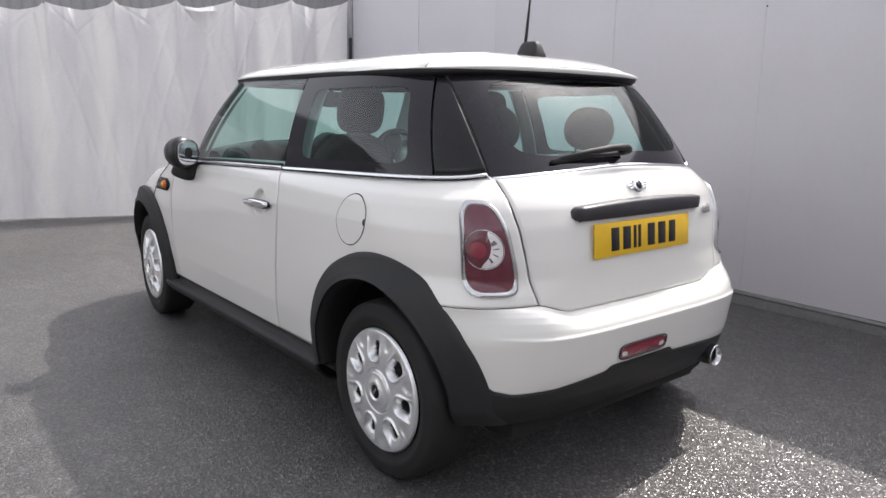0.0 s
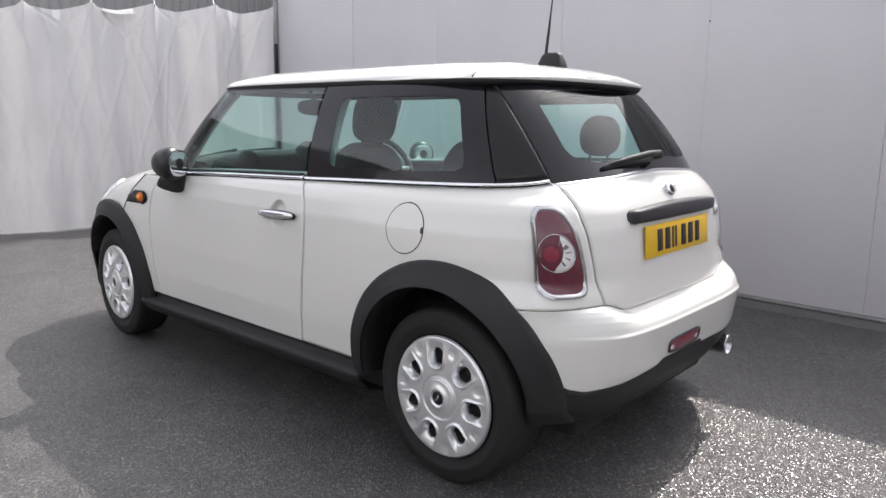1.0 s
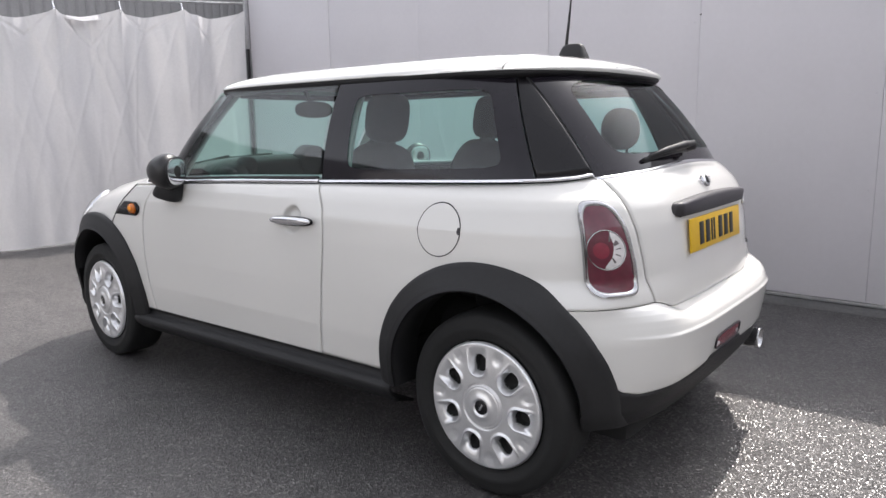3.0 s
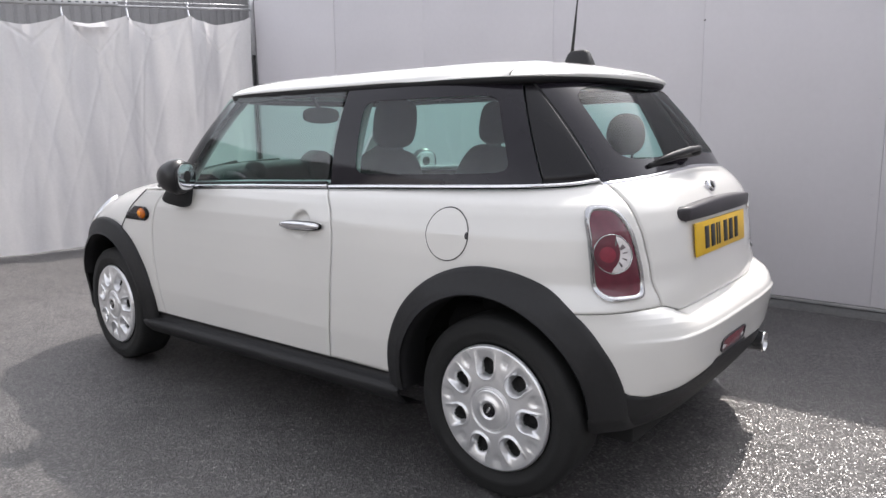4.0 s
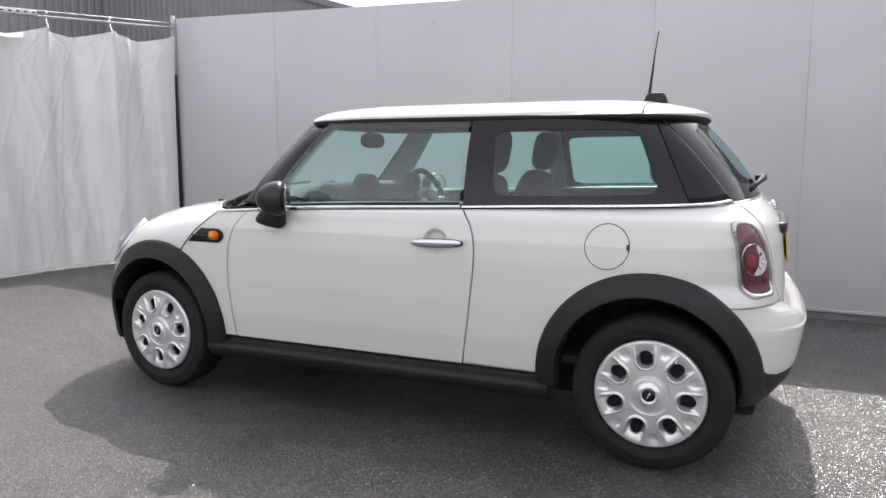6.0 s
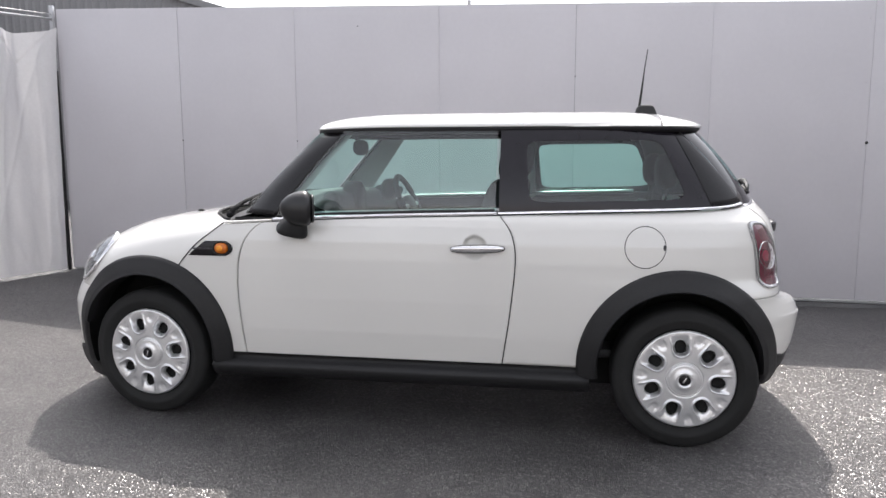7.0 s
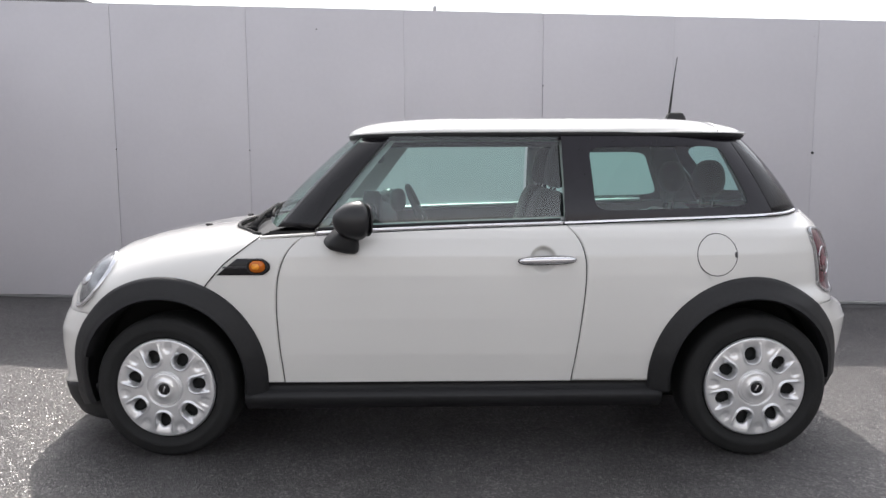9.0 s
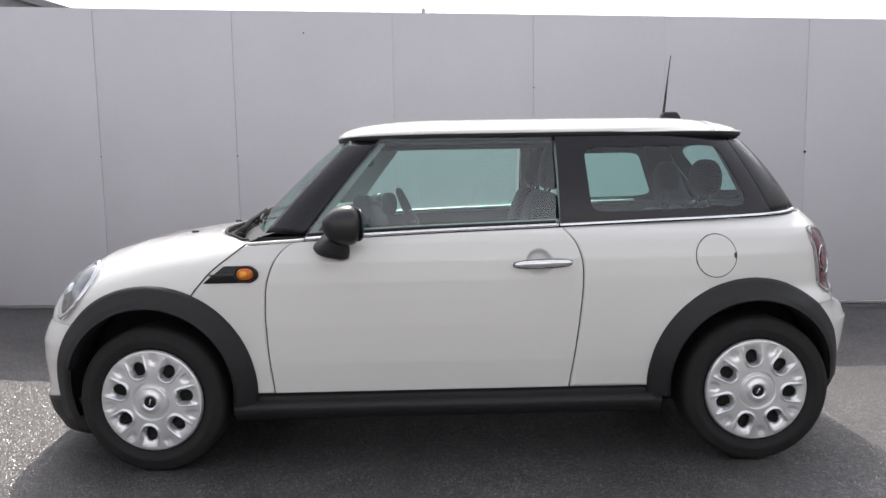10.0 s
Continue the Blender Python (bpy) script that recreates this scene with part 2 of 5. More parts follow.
def outward_normals(grid, nu, nv, inside):
    out = []
    for i in range(nu + 1):
        for j in range(nv + 1):
            a = grid[min(i + 1, nu) * (nv + 1) + j] - grid[max(i - 1, 0) * (nv + 1) + j]
            b = grid[i * (nv + 1) + min(j + 1, nv)] - grid[i * (nv + 1) + max(j - 1, 0)]
            n = a.cross(b)
            n = n.normalized() if n.length > 1e-9 else Vector((0, 0, 1))
            out.append(n if n.dot(grid[i * (nv + 1) + j] - inside) > 0 else -n)
    return out


def sheet(name, fn, nu, nv, mat, depth=0.014, inside=(0.2, 0.0, 0.6), lift=0.0, keep=None):
    """A panel: fn(u, v) over the unit square, with its edges folded inwards. keep(u, v) may leave faces out."""
    inside = Vector(inside)
    grid = [Vector(fn(i / nu, j / nv)) for i in range(nu + 1) for j in range(nv + 1)]
    norm = outward_normals(grid, nu, nv, inside)
    if lift:
        grid = [p + n * lift for p, n in zip(grid, norm)]
    faces = []
    for i in range(nu):
        for j in range(nv):
            if keep and not keep((i + 0.5) / nu, (j + 0.5) / nv):
                continue
            f = [i * (nv + 1) + j, (i + 1) * (nv + 1) + j, (i + 1) * (nv + 1) + j + 1, i * (nv + 1) + j + 1]
            n = (grid[f[1]] - grid[f[0]]).cross(grid[f[3]] - grid[f[0]]) + (grid[f[2]] - grid[f[1]]).cross(grid[f[2]] - grid[f[3]]) * 0
            if n.dot(norm[f[0]] + norm[f[2]]) < 0:
                f.reverse()
            faces.append(tuple(f))
    verts = list(grid)
    if depth:
        # fold every open edge inwards
        count = {}
        for f in faces:
            for a, b in zip(f, f[1:] + f[:1]):
                count[(a, b)] = 1
        rim = {}
        for a, b in list(count):
            if (b, a) in count:
                continue
            ids = []
            for v in (a, b):
                if v not in rim:
                    rim[v] = (len(verts), len(verts) + 1)
                    verts.append(grid[v] - norm[v] * 0.0025)
                    verts.append(grid[v] - norm[v] * depth)
                ids.append(rim[v])
            faces.append((b, a, ids[0][0], ids[1][0]))
            faces.append((ids[1][0], ids[0][0], ids[0][1], ids[1][1]))
    return mesh(name, verts, faces, mat)


def mirrored(me):
    """The same mesh for the car's other side."""
    two = me.copy()
    n = len(two.vertices)
    co = np.empty(n * 3)
    two.vertices.foreach_get("co", co)
    co[1::3] *= -1
    two.vertices.foreach_set("co", co)
    two.flip_normals()
    two.update()
    return two


def both(name, me, parent, label=""):
    """The part on the near side and its twin on the far side."""
    return part(name, me, None, parent, label), part(name, mirrored(me), None, parent, label)

# ---- the yard ----
def ramp(k):
    """A smooth step from 0 to 1."""
    k = min(1.0, max(0.0, k))
    return k * k * (3 - 2 * k)


def thing(name, label, category, group="", kind="", at=(0, 0, 0)):
    ob = new(name)
    ob.location = at
    ob.empty_display_size = 0.1
    return tagged(ob, label, category, group, kind)


# The ground: fine near the car, one sheet out to the horizon
def ground():
    xs = sorted({-600, -150, -40, -14, *np.linspace(-8, 7, 61).tolist(), 14, 40, 150, 600})
    ys = sorted({-600, -150, -40, -14, *np.linspace(-7, 4, 45).tolist(), 14, 40, 150, 600})
    def height(x, y):
        rough = 0.006 * noise.noise(Vector((x * 0.5, y * 0.5, 0))) if abs(x) < 9 and abs(y) < 8 and not (-2.2 < x < 2.2 and -1.4 < y < 1.2) else 0.0
        k = min(1.0, max(0.0, (-1.9 - x) / 2.3))
        return rough + 0.125 * k * k * (3 - 2 * k)

    verts = [(x, y, height(x, y)) for x in xs for y in ys]
    n = len(ys)
    faces = [(i * n + j, (i + 1) * n + j, (i + 1) * n + j + 1, i * n + j + 1) for i in range(len(xs) - 1) for j in range(n - 1)]
    return tagged(new("ground", mesh("ground", verts, faces, ASPHALT)), "dark grey coarse asphalt yard with pale worn patches", "ground", kind="structure")


ground()

WALL_Y, WALL_END = 2.41, -4.10
SEAMS = [-4.10, -2.855, -1.72, -0.40, 0.765, 1.86, 3.065, 4.27, 5.48, 6.69]


def wall_top(x):
    return 2.515 - 0.026 * x


def wall_foot(x):
    return 0.092 - 0.012 * x


wall = tagged(new("wall_north"), "smooth white painted panel wall, seams with screws", "wall", kind="structure")
wall.location = (0, WALL_Y, 0)


def slab(name, x0, x1, y0, y1, mat, spare=0.0, edge=0.0015):
    """An upright board whose top and foot follow the fall of the yard."""
    bm = bmesh.new()
    for y in (y0, y1):
        for x, f, d in ((x0, wall_foot, spare), (x1, wall_foot, spare), (x1, wall_top, -spare), (x0, wall_top, -spare)):
            bm.verts.new((x, y, f(x) + d))
    v = list(bm.verts)
    for f in ((0, 1, 2, 3), (7, 6, 5, 4), (0, 4, 5, 1), (1, 5, 6, 2), (2, 6, 7, 3), (3, 7, 4, 0)):
        bm.faces.new([v[i] for i in f])
    bmesh.ops.recalc_face_normals(bm, faces=bm.faces[:])
    bmesh.ops.bevel(bm, geom=bm.edges[:], offset=edge, segments=2, profile=0.5, affect="EDGES")
    me = bpy.data.meshes.new(name)
    bm.to_mesh(me)
    bm.free()
    me.materials.append(mat)
    return sharp(me)


part("backing", slab("backing", SEAMS[0], SEAMS[-1], 0.02, 0.08, DARK, 0.006), None, wall)
for k, (x0, x1) in enumerate(zip(SEAMS, SEAMS[1:])):
    gaps = [0.0014 if -3.0 < x < -1.5 else 0.0009 if 0.5 < x < 1.0 else 0.0005 for x in (x0, x1)]
    part("panel", slab("panel", x0 + gaps[0], x1 - gaps[1], 0.0, 0.018, WALLPAINT), None, wall).location = (0, 0.0025 * (k % 2), 0)
screw = lathe("screw", [(0.0, -0.002), (0.004, -0.0018), (0.0055, -0.001), (0.006, 0.0)], WALLPAINT, 10)
for x in SEAMS[1:]:
    for z in (0.21, 0.80, 1.38, 1.87, 2.36):
        for d in (-0.035, 0.035):
            p = part("screw", screw, None, wall)
            p.location = (x + d, -0.0005, z - 0.02 * x)

rusty = lathe("rusty_screw", [(0.0, -0.004), (0.007, -0.0035), (0.011, -0.0015), (0.0125, 0.0)], PIANO, 10)
for x, z, k in ((3.065, 1.335, 1.0), (-1.72, 1.372, 0.5), (0.768, 1.90, 0.5), (-2.853, 1.385, 0.5), (-1.13, 2.37, 0.5)):
    mark = part("rusty_screw", rusty, None, wall, "dark weathered screw")
    mark.location, mark.scale = (x, -0.001, z), (k, k, k)
cap = part("wall_hook", soft_block("wall_hook", (0.035, 0.02, 0.045), GALV, 0.7, 8, 14), None, wall, "small metal hook on the wall top")
cap.location = (-0.14, 0.01, wall_top(-0.14) + 0.018)

# Low concrete upstand under the panels, with a rusty channel in the gap
plinth = tagged(new("plinth", sheet("plinth", lambda u, v: (WALL_END - 0.05 + u * 10.9, [2.35, 2.365, 2.39, 2.50][round(v * 3)], [-0.01, 0.035, 0.058, 0.062][round(v * 3)] - (0.012 * (WALL_END + u * 10.9) if v > 0.1 else 0)), 60, 3, CONCRETE, 0, (0, 2.6, -1))), "low grey concrete kerb under the wall panels", "kerb", kind="structure")
rail = tagged(new("trim", box("channel", (10.9, 0.03, 0.022), GALV, 0.003)), "thin weathered metal channel under the wall panels", "trim", kind="structure")
rail.matrix_basis = Matrix.Translation((1.36, 2.435, 0.058)) @ Matrix.Rotation(0.012, 4, "Y")

# Added unseen pale walls behind the camera and eastward shape fill and reflections
for name_, at, size in (("unseen_wall_south", (0, -17, 2.8), (60, 0.3, 5.6)), ("unseen_wall_east", (12.5, -4, 3.0), (0.3, 30, 6.0))):
    w = tagged(new(name_, box(name_, size, PALECLAD, 0.01)), "plain pale clad wall, unseen, added to shape fill light and reflections", "wall", kind="structure")
    w.location = at

# Post at the wall's end
post = thing("fence_post", "grey steel post with black lower half beside the panel wall", "post", at=(-4.125, 2.385, 0))
p = part("upper_post", box("upper_post", (0.036, 0.036, 0.6), GALV, 0.004), None, post)
p.location = (0, 0, 2.35)
p = part("lower_post", box("lower_post", (0.03, 0.03, 2.05), GLOSSBLACK, 0.004), None, post, "black painted lower post")
p.location = (0, 0, 1.025)

# Hanging sheet
CA, CB = Vector((-4.125, 2.31, 0)), Vector((-5.35, -3.35, 0))
CW = (CB - CA).normalized()
CN = Vector((-CW.y, CW.x, 0))
CLEN = (CB - CA).length
HOOKS = [0.0, 0.62, 1.22, 1.80, 2.38, 2.98, 3.56, 4.15, 4.75, 5.3, 5.8]


def curtain_top(d):
    """The hem sags between the hooks, and slopes with the rail."""
    for a, b_ in zip(HOOKS, HOOKS[1:]):
        if d <= b_:
            k = (d - a) / (b_ - a)
            sag = 1 - abs(2 * k - 1 + 0.25 * math.sin(a * 9)) ** 1.25 / 1.3
            return 2.425 - 0.070 * d - 0.068 * max(0.0, sag) * min(1.0, 12 * k, 12 * (1 - k))
    return 2.425 - 0.070 * d


def curtain_point(u, v):
    d = u * CLEN
    top = curtain_top(d)
    z = 0.145 + 0.012 * math.sin(d * 1.7) + v * (top - 0.145)
    near = min(HOOKS, key=lambda h: abs(h - d))
    pull = math.exp(-((d - near) / 0.1) ** 2) * max(0, v - 0.35) ** 1.5
    wave = 0.011 * math.sin(d * 9.1 + 1.1 * math.sin(d * 2.3) + 0.5 * z) * (0.35 + 0.7 * v) + 0.012 * math.cos((d - near) * 10.4) * (0.25 + 0.75 * v) + 0.035 * math.sin(d * 3.1 + 1.0) * (1.1 - 0.5 * v)
    wave += 0.024 * noise.noise(Vector((d * 5.5, z * 0.55, 3.0))) + 0.0025 * noise.noise(Vector((d * 13, z * 4.0, 8.0)))
    wave += 0.030 * pull
    # creases that run down and aside from the hooks
    for slant, seed in ((0.32, 11.0), (-0.28, 23.0), (0.06, 37.0), (-0.04, 51.0)):
        c = noise.noise(Vector(((d + slant * z) * 3.6, z * 0.35, seed)))
        wave += 0.009 * max(0.0, 1 - abs(c) * 5) ** 1.5 * (0.25 + 0.75 * v * v)
    # a blunt ridge hangs from each hook, and a pouch leans back between two hooks with a sharp pointed crease below it
    drop = max(0.0, 2.425 - 0.070 * d - z)
    wave += 0.034 * math.exp(-abs(d - near) / (0.035 + 0.11 * drop)) * math.exp(-drop / 0.9)
    pouch = 0.0
    for a, b_ in zip(HOOKS, HOOKS[1:]):
        if a <= d <= b_:
            k, mid, deep = (d - a) / (b_ - a), 0.5 + 0.08 * math.sin(3 * a), 0.27 + 0.08 * math.sin(5 * a + 1)
            edge = deep * min(k / mid, (1 - k) / (1 - mid))
            pouch = -0.13 * max(0.0, edge - drop) - 0.013 * math.exp(-((edge - drop) / 0.016) ** 2) * min(1.0, 6 * k, 6 * (1 - k)) - 0.020 * math.exp(-((k - mid) / 0.10) ** 2) * max(0.0, 1 - abs(drop - deep - 0.12) / 0.5)
    return CA + CW * d + CN * (wave * 1.35 + pouch - 0.02) + Vector((0, 0, z))


curtain = thing("curtain", "white tarpaulin curtain hanging in soft folds from hooks", "curtain")
part("cloth", sheet("cloth", curtain_point, 560, 150, SHEET, 0, (-9, 0, 1)), None, curtain)


def flap_point(u, v):
    """A corner of the hem that has flopped outwards between two hooks."""
    d = 1.72 - 0.33 * u
    p = CA + CW * d + Vector((0, 0, curtain_top(d) + 0.004))
    return p + CN * (0.10 * v * math.sin(math.pi * min(1.0, u * 1.1)) ** 0.7) - Vector((0, 0, (0.035 + 0.02 * u) * v))


part("hem_flap", sheet("hem_flap", flap_point, 14, 6, SHEET, 0, (-9, 0, 1)), None, curtain, "folded sunlit hem corner")
for h in HOOKS[1:-1]:
    base = CA + CW * h
    z = curtain_top(h)
    hook = thing("curtain_hook", "bright bent metal hook holding the tarpaulin", "hook", "curtain hooks", at=base + Vector((0, 0, z)))
    part("wire", tube("wire", [CN * 0.03 + Vector((0, 0, -0.03)), CN * 0.02 + Vector((0, 0, 0.02)), Vector((0, 0, 0.06)) - CN * 0.005, Vector((0, 0, 0.13)) - CN * 0.02, Vector((0, 0, 0.15)) + CN * 0.0, Vector((0, 0, 0.13)) + CN * 0.02], 0.007, CHROME, 8), None, hook)

rail_thing = thing("curtain_rail", "galvanised perforated rail and wires carrying the tarpaulin curtain", "rail")
for dz, r in ((0.095, 0.011), (0.14, 0.006)):
    part("wire", tube("wire", [CA + CW * d + Vector((0, 0, 2.425 + dz - 0.062 * d)) - CN * 0.01 for d in np.linspace(-0.06, CLEN, 12)], r, GALV, 8), None, rail_thing)
dirx = Matrix.Translation(CA + CW * 3.6 + Vector((0, 0, 2.52 - 0.062 * 3.6 + 0.02))) @ (CW + Vector((0, 0, -0.062))).to_track_quat("X", "Z").to_matrix().to_4x4()
p = part("channel", box("channel", (4.6, 0.03, 0.042), GALV, 0.003), None, rail_thing)
p.matrix_basis = dirx
slot = box("slot", (0.03, 0.034, 0.014), DARK, 0.004)
for k in range(70):
    p = part("slot", slot, None, rail_thing)
    p.matrix_basis = dirx @ Matrix.Translation((-2.27 + k * 0.0655, 0, 0.004))


# Clad shed far behind the wall: ribbed gable wall under a sloping verge
shed = thing("shed", "grey ribbed metal clad shed with a sloping roof verge", "building", at=(0, 12.0, 0))


def shed_wall(u, v):
    x = -26 + u * 28
    k = (x * 5.0) % 1.0
    rib = 0.035 if 0.1 < k < 0.35 else 0.0
    return (x, -rib, v * (4.57 - 0.31 * (x + 7.5)))


part("wall", sheet("wall", shed_wall, 960, 1, CLAD, 0, (0, 30, 0)), None, shed)
part("wall", sheet("wall", lambda u, v: (-16 - (0.035 if 0.1 < (u * 130) % 1.0 < 0.35 else 0.0), -u * 34, v * 6.6), 1040, 1, CLAD, 0, (-60, 0, 0)), None, shed)
bm = bmesh.new()
for x, y, z in ((-26, -0.12, 0), (2, -0.12, 0), (-26, 8, 0), (2, 8, 0)):
    for dz in (0.0, 0.16):
        bm.verts.new((x, y, 4.57 - 0.31 * (x + 7.5) + dz))
bm.verts.ensure_lookup_table()
for f in ((0, 2, 3, 1), (4, 5, 7, 6), (0, 1, 5, 4), (2, 6, 7, 3), (0, 4, 6, 2), (1, 3, 7, 5)):
    bm.faces.new([bm.verts[{0: 0, 1: 2, 2: 1, 3: 3, 4: 4, 5: 6, 6: 5, 7: 7}[i]] for i in f])
bmesh.ops.recalc_face_normals(bm, faces=bm.faces[:])
roof_part = part("roof", bm, CLAD, shed, "grey metal roof edge")
for poly in roof_part.data.polygons:
    poly.use_smooth = False

# ---- the car's form ----
# x runs from the nose (minus) to the tail (plus), y = 0 is its middle, the near side is y < 0
def curve(t, pts):
    """Smooth monotone reading of a small table."""
    if t <= pts[0][0]:
        return pts[0][1]
    for (a, p), (b, q) in zip(pts, pts[1:]):
        if t <= b:
            k = (t - a) / (b - a)
            return p + (q - p) * k
    return pts[-1][1]


# Half width, rear end and front end of the body at each height
WIDE = [(0.15, 0.74), (0.25, 0.762), (0.33, 0.775), (0.45, 0.792), (0.60, 0.80), (0.70, 0.7995), (0.78, 0.797), (0.86, 0.79), (0.93, 0.769), (0.96, 0.752), (0.985, 0.724), (1.01, 0.70), (1.03, 0.675)]
REAR = [(0.60, 1.694), (0.68, 1.692), (0.78, 1.687), (0.88, 1.676), (0.94, 1.660), (0.98, 1.638), (1.01, 1.612), (1.03, 1.590)]
BUMP = [(0.18, 1.607), (0.27, 1.681), (0.34, 1.733), (0.42, 1.76), (0.5, 1.772), (0.550, 1.778), (0.559, 1.779), (0.564, 1.7725), (0.585, 1.766), (0.605, 1.758), (0.622, 1.745), (0.635, 1.724), (0.645, 1.695)]
NOSE = [(0.12, 1.82), (0.2, 1.868), (0.265, 1.878), (0.30, 1.862), (0.45, 1.870), (0.52, 1.866), (0.58, 1.84), (0.64, 1.80)]
M_END, M_BUMP, N_FRONT, FLUSH = 3.7, 3.7, 9.0, 1.722
BELT = [(-0.82, 0.942), (-0.63, 0.953), (-0.33, 0.968), (0.0, 0.980), (0.43, 0.992), (0.69, 1.002), (1.04, 1.012), (1.36, 1.021), (1.46, 1.025), (1.52, 1.034), (1.56, 1.046), (1.58, 1.062)]
CROWN = [(-1.78, 0.655), (-1.75, 0.73), (-1.70, 0.793), (-1.62, 0.849), (-1.53, 0.891), (-1.40, 0.925), (-1.25, 0.950), (-1.10, 0.965), (-1.0, 0.972), (-0.85, 0.992), (-0.70, 1.015)]


def wide(z):
    return curve(z, WIDE)


def n_end(z):
    """The rear corners are squarer low down."""
    return 11.0 - 4.0 * ramp((z - 0.64) / 0.09)


def plan(x, rear, front, n_rear=7.0):
    """How much of the half width is left at x."""
    k = x / rear if x > 0 else -x / front
    n = n_rear if x > 0 else N_FRONT
    return max(0.0, 1 - min(1.0, abs(k)) ** n) ** (1 / (M_END if x > 0 else 3.0))


def side(x, z, lift=0.0):
    """The near flank at x and z."""
    return Vector((x, -(wide(z) + lift) * plan(x, curve(z, REAR), 1.93, n_end(z)), z))


def flush_end(z):
    """Where the bumper's ends would meet in the middle of the tail: they run into the quarter panel at its top."""
    return min(FLUSH - (FLUSH - 1.694) * ramp((z - 0.53) / 0.11), curve(z, BUMP))


def tail_plan(x, z):
    """How much of the half width is left behind the rear wheel, from the bumper up to the quarter panel."""
    far = flush_end(z) if z < 0.645 else curve(z, REAR)
    return max(0.0, 1 - min(1.0, x / far) ** n_end(z)) ** (1 / M_END)


def tail(y, z, ends=REAR):
    """The tail at y and z."""
    k = min(0.9999, abs(y) / wide(z))
    return Vector((curve(z, ends) * (1 - k ** (M_END if ends is REAR else M_BUMP)) ** (1 / n_end(z)), y, z))


def rim_line(z, ends=REAR, w=None, count=160, length=None):
    """The near half of the outline from the middle of the tail forward to x = 0, with the way along it."""
    w = w or wide(z)
    far = length or curve(z, ends)
    m = M_END if ends is REAR else M_BUMP + (M_END - M_BUMP) * ramp((z - 0.595) / 0.045)
    pts = [Vector((far * (1 - (k / count * 0.9) ** m) ** (1 / n_end(z)), -w * k / count * 0.9, z)) for k in range(count + 1)]
    x0 = pts[-1].x
    pts += [Vector((x0 * (1 - k / 60), -w * max(0.0, 1 - (x0 * (1 - k / 60) / far) ** n_end(z)) ** (1 / m), z)) for k in range(1, 61)]
    way = [0.0]
    for a, b_ in zip(pts, pts[1:]):
        way.append(way[-1] + (b_ - a).length)
    return pts, way


def along(line, s):
    pts, way = line
    s = max(0.0, min(way[-1], s))
    i = int(np.searchsorted(way, s))
    if i == 0:
        return pts[0].copy()
    k = (s - way[i - 1]) / max(1e-9, way[i] - way[i - 1])
    return pts[i - 1].lerp(pts[i], k)


def way_at_x(line, x):
    pts, way = line
    return float(np.interp(-x, [-p.x for p in pts], way))


def way_at_y(line, y):
    pts, way = line
    return float(np.interp(abs(y), [abs(p.y) for p in pts[:150]], way[:150]))


car = thing("hatchback_car", "small white three-door hatchback car with black arches, parked on asphalt", "car")

ARCHES = ((-1.237, 0.350, 0.424, 0.335), (1.203, 0.343, 0.421, 0.335))  # x, z, outer and inner radius


def in_arch(p, spare=0.03):
    return any((p[0] - x) ** 2 + (p[2] - z) ** 2 < (r - spare) ** 2 for x, z, r, _ in ARCHES)


def flank(name, left, right, low, high, nu, nv, label="", lift=0.0, dish=False):
    """A panel of the flank between two upright lines left(z), right(z) and two long lines low(x), high(x)."""
    def fn(u, v):
        z = low(0) + (high(0) - low(0)) * v
        for _ in range(4):
            x = left(z) + (right(z) - left(z)) * u
            z = low(x) + (high(x) - low(x)) * v
        return side(x, z, lift)

    def shaped(u, v):
        p = fn(u, v)
        if dish:
            k = math.hypot(p.x - 0.336, (p.z - 0.845) * 1.02) / 0.053
            if k < 1.0:
                p.y += 0.030 * (1 - k ** 6) * (0.45 + 0.55 * min(1, max(0, 0.5 + (p.z - 0.845) / 0.07)))
        return p

    def keep(u, v):
        return not in_arch(fn(u, v))
    me = sheet(name, shaped, nu, nv, PAINT, 0.008, keep=keep)
    return both(name, me, car, label)


GAP = 0.0025
DOOR_F = [(0.32, -0.741), (0.51, -0.758), (0.66, -0.764), (0.78, -0.756), (0.853, -0.731), (0.90, -0.705), (0.942, -0.655), (0.97, -0.60)]
DOOR_R = [(0.32, 0.457), (0.53, 0.489), (0.714, 0.510), (0.806, 0.515), (0.87, 0.508), (0.92, 0.490), (0.955, 0.468), (0.98, 0.438), (1.0, 0.42)]
CLAM = [(0.60, -1.13), (0.742, -1.054), (0.832, -0.975), (0.876, -0.917), (0.932, -0.843), (0.96, -0.80)]


def smooth_table(tab):
    """Reads a table with a rounded line instead of a broken one."""
    zs, xs = [a for a, _ in tab], [b_ for _, b_ in tab]
    fine = np.linspace(zs[0], zs[-1], 120)
    val = np.interp(fine, zs, xs)
    pad = np.pad(val, 7, mode="reflect", reflect_type="odd")
    val = np.convolve(pad, np.ones(15) / 15, mode="valid")
    return lambda t: float(np.interp(t, fine, val))


door_f, door_r, clam = smooth_table(DOOR_F), smooth_table(DOOR_R), smooth_table(CLAM)
belt = smooth_table(BELT)
SILL = lambda x: 0.327 + 0.006 * x

doors = flank("door", lambda z: door_f(z) + GAP, lambda z: door_r(z) - GAP, SILL, lambda x: belt(x) - 0.012, 200, 108, "white door with a chrome pull handle", dish=True)
flank("front_wing", lambda z: clam(z) + GAP, lambda z: door_f(z) - GAP, SILL, lambda x: belt(x) - 0.012, 30, 60)


